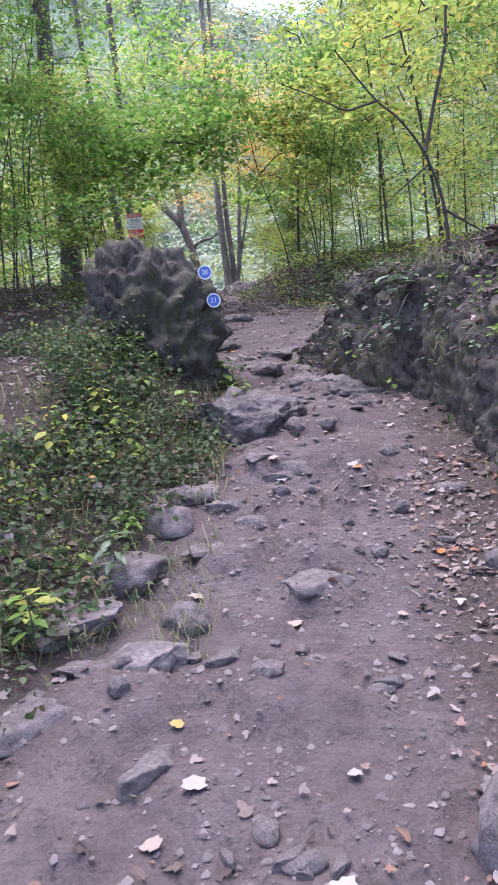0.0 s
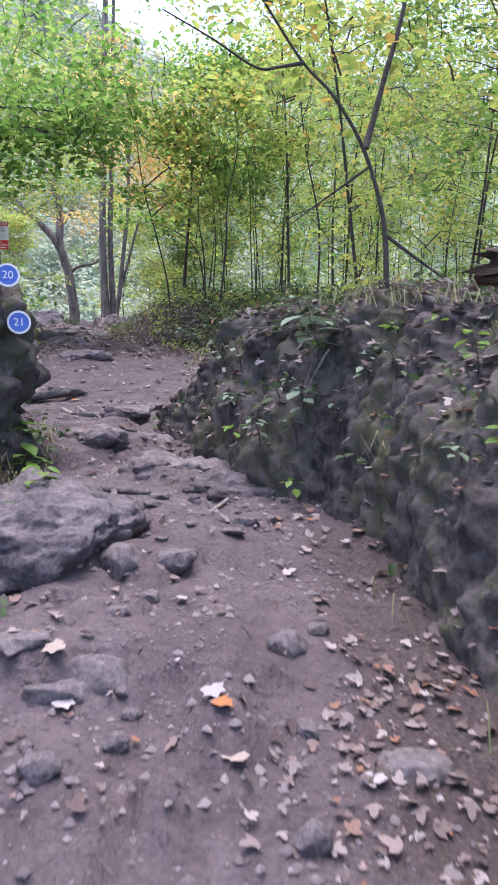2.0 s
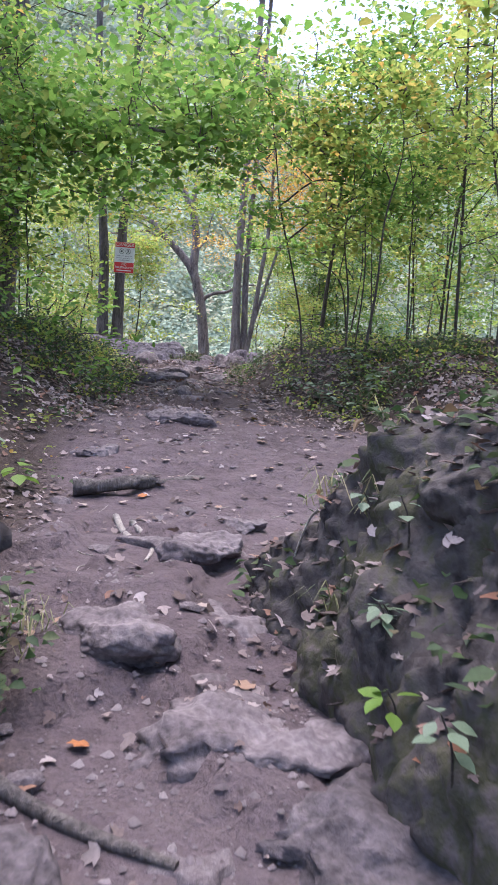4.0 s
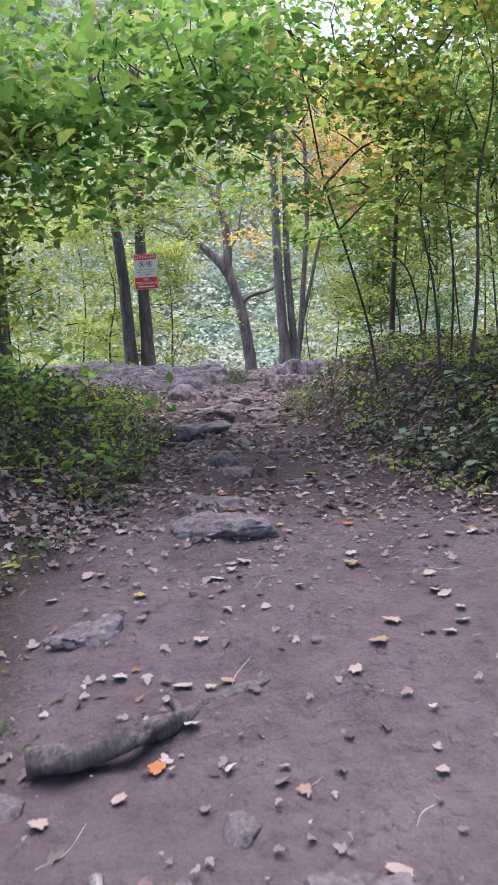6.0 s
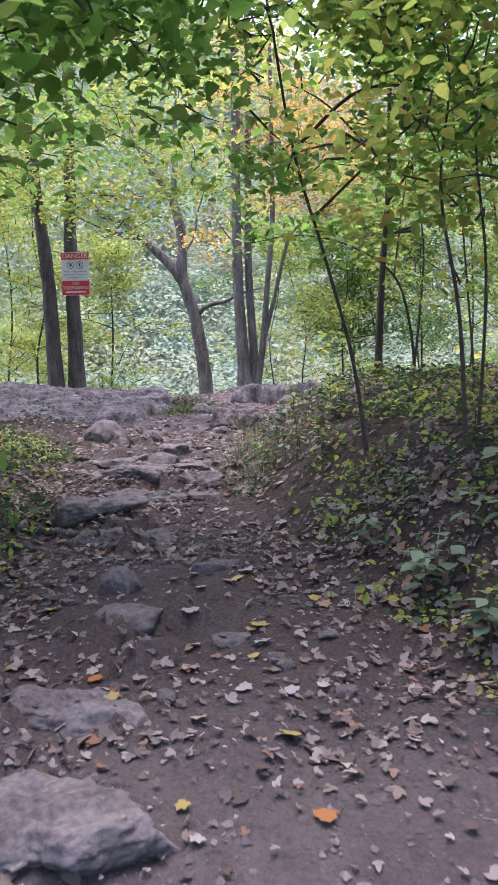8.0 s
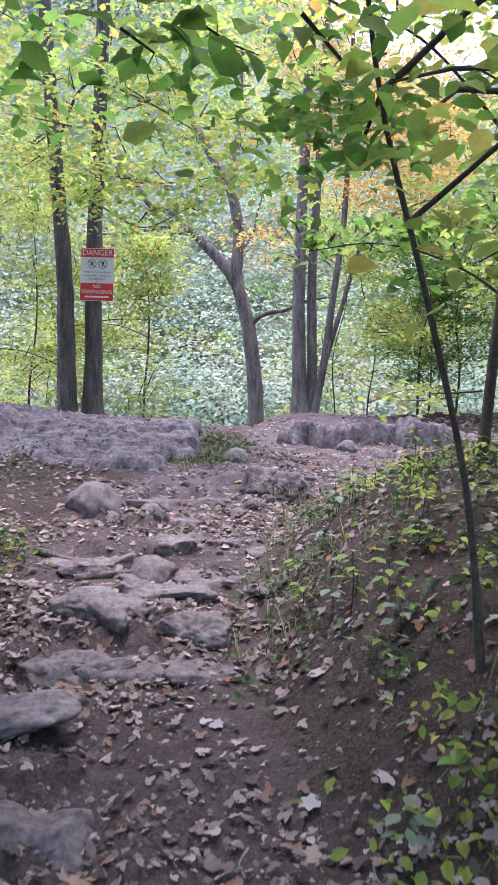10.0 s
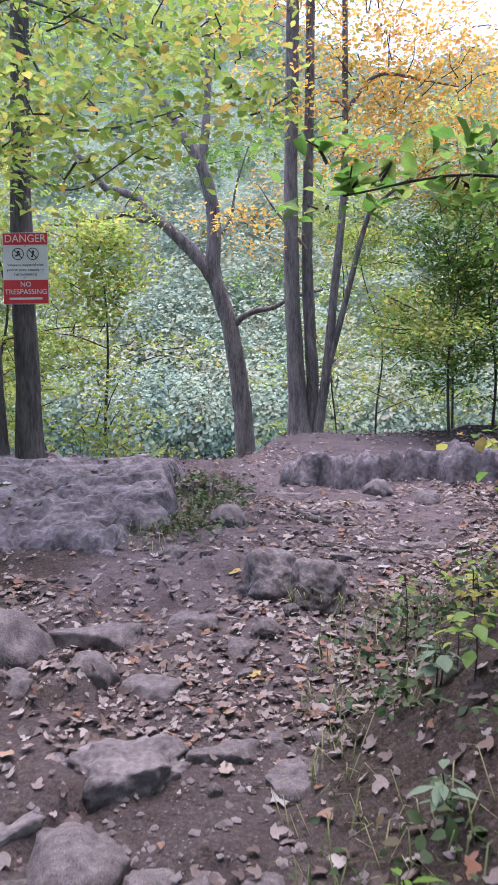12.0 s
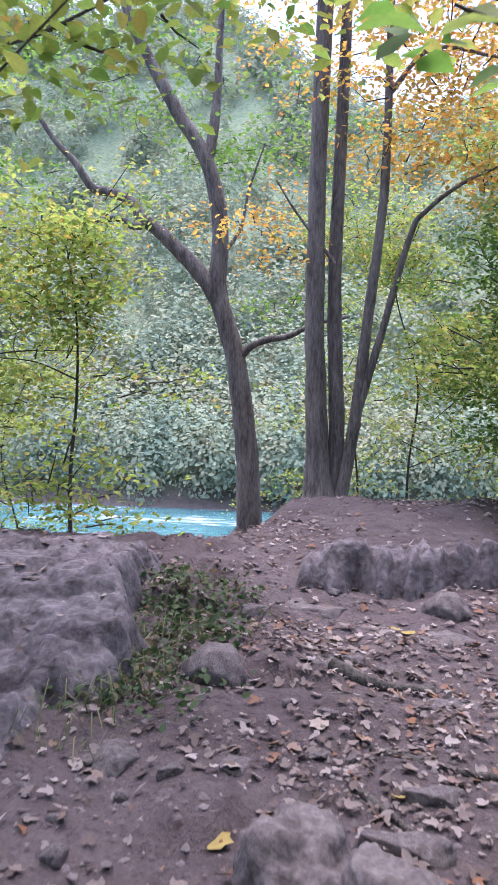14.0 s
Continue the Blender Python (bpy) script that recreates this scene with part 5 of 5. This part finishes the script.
LEAF_TONES = [("pale tan", (0.29, 0.235, 0.205)), ("yellow", (0.32, 0.24, 0.08)), ("orange", (0.32, 0.125, 0.045)), ("brown", (0.26, 0.17, 0.12)), ("greyish white", (0.30, 0.275, 0.28))]
LEAVES = [(t, maple_leaf(material("fallen_leaf_" + t.replace(" ", "_"), [tuple(.75 * v for v in c), c], 20, .8, .2, 110))) for t, c in LEAF_TONES]
for i in range(210):
    y = rp.choice([rp.uniform(1.2, 8), rp.uniform(9, 13.5), rp.uniform(9.5, 13), rp.uniform(13.5, 21)])
    x = float(X_PATH(y)) + rp.uniform(-.9, 1.1) * (1.3 if 9 < y < 12 else .8)
    t, me = LEAVES[rp.choice([0, 0, 0, 1, 2, 3, 4, 4])]
    ob = new("fallen_leaf", me)
    ob.matrix_world = pose(x, y, hz(x, y) + .016, rp.uniform(-14, 14), rp.uniform(-14, 14), rp.uniform(0, 360)) @ Matrix.Scale(rp.uniform(.03, .055), 4)
    tagged(ob, t + " fallen maple leaf on the dirt", "leaf", "fallen leaves")


# ---- what grows and lies on the rock bank ----
def on_bank():
    rng = np.random.default_rng(77)
    slab = bpy.data.objects["ledge_slab"].data
    pick = rng.choice([v.index for v in slab.vertices if v.normal.z > .85 and v.co.z > 2.5], 170)
    c = np.array([slab.vertices[int(k)].co for k in pick]) + np.array([0, 0, .008])
    tagged(new("slab_litter", leaf_cloud("slab_litter", c, ups_for(len(c), rng, .2), rng.uniform(.02, .07, len(c)), M_LITTER, False, 79, True)), "scattered dry leaves on the rock slab", "leaves", kind="stuff")
    me = bpy.data.objects["rock_face"].data
    co = np.array([v.co for v in me.vertices])
    nz = np.array([v.normal.z for v in me.vertices])
    ids = np.flatnonzero((nz > .3) & (co[:, 2] > .9))
    V, F = [], []
    for k in rng.choice(ids, 60):
        for _ in range(9):
            a, L, w = rng.uniform(2.2, 5.4), rng.uniform(.06, .2), .0028
            p = co[k] + rng.normal(size=3) * .03
            b = len(V)
            for t, up in ((0, 0), (.45, .5), (1.1, .1)):
                q = p + np.array([math.cos(a) * L * .7 * t, math.sin(a) * L * .7 * t, L * up])
                e = np.array([-math.sin(a), math.cos(a), 0]) * w * (1 - t * .75)
                V += [q - e, q + e]
            F += [b, b + 1, b + 3, b + 2, b + 2, b + 3, b + 5, b + 4]
    tagged(new("bank_grass", fast_mesh("bank_grass", V, F, 4, M_GRASS)), "tufts of drooping grass on the rock bank", "grass", kind="stuff")
    for name, lo, count, mat, size, lift, label, cat, lob in (
            ("bank_litter", .4, 4200, M_LITTER, (.025, .07), .008, "dry leaves caught on the rock bank", "leaves", True),
            ("bank_seedlings", .3, 2600, M_UNDER, (.03, .075), .05, "small green seedlings in the rock crevices", "undergrowth", False)):
        ids = np.flatnonzero((nz > lo) & (co[:, 2] > 0.4))
        grp = rng.choice(ids, count // (1 if lob else 8))
        c = co[grp]
        if not lob:
            c = np.repeat(c, 8, 0) + rng.normal(size=(len(c) * 8, 3)) * np.array([.05, .05, .04])
        c = c + np.array([0, 0, lift])
        tagged(new(name, leaf_cloud(name, c, ups_for(len(c), rng, .35), rng.uniform(*size, len(c)), mat, not lob, 78, lob)), label, cat, kind="stuff")
    rr2 = random.Random(4)
    ids = np.flatnonzero((nz > .35) & (co[:, 2] > 1.5))
    for k in range(22):
        p = co[rr2.choice(list(ids))]
        L = rr2.uniform(.25, .7)
        pts = [Vector(p) + Vector((-.04 - .12 * t - .03 * rr2.random(), .06 * rr2.uniform(-1, 1), -L * t * t)) for t in (0, .35, .7, 1)]
        ob = new("hanging_root", limb_mesh("hanging_root", pts, .006, .0025, M_GREY_WOOD, 5, .1))
        tagged(ob, "thin pale root hanging down the rock bank", "root", "hanging roots")


on_bank()
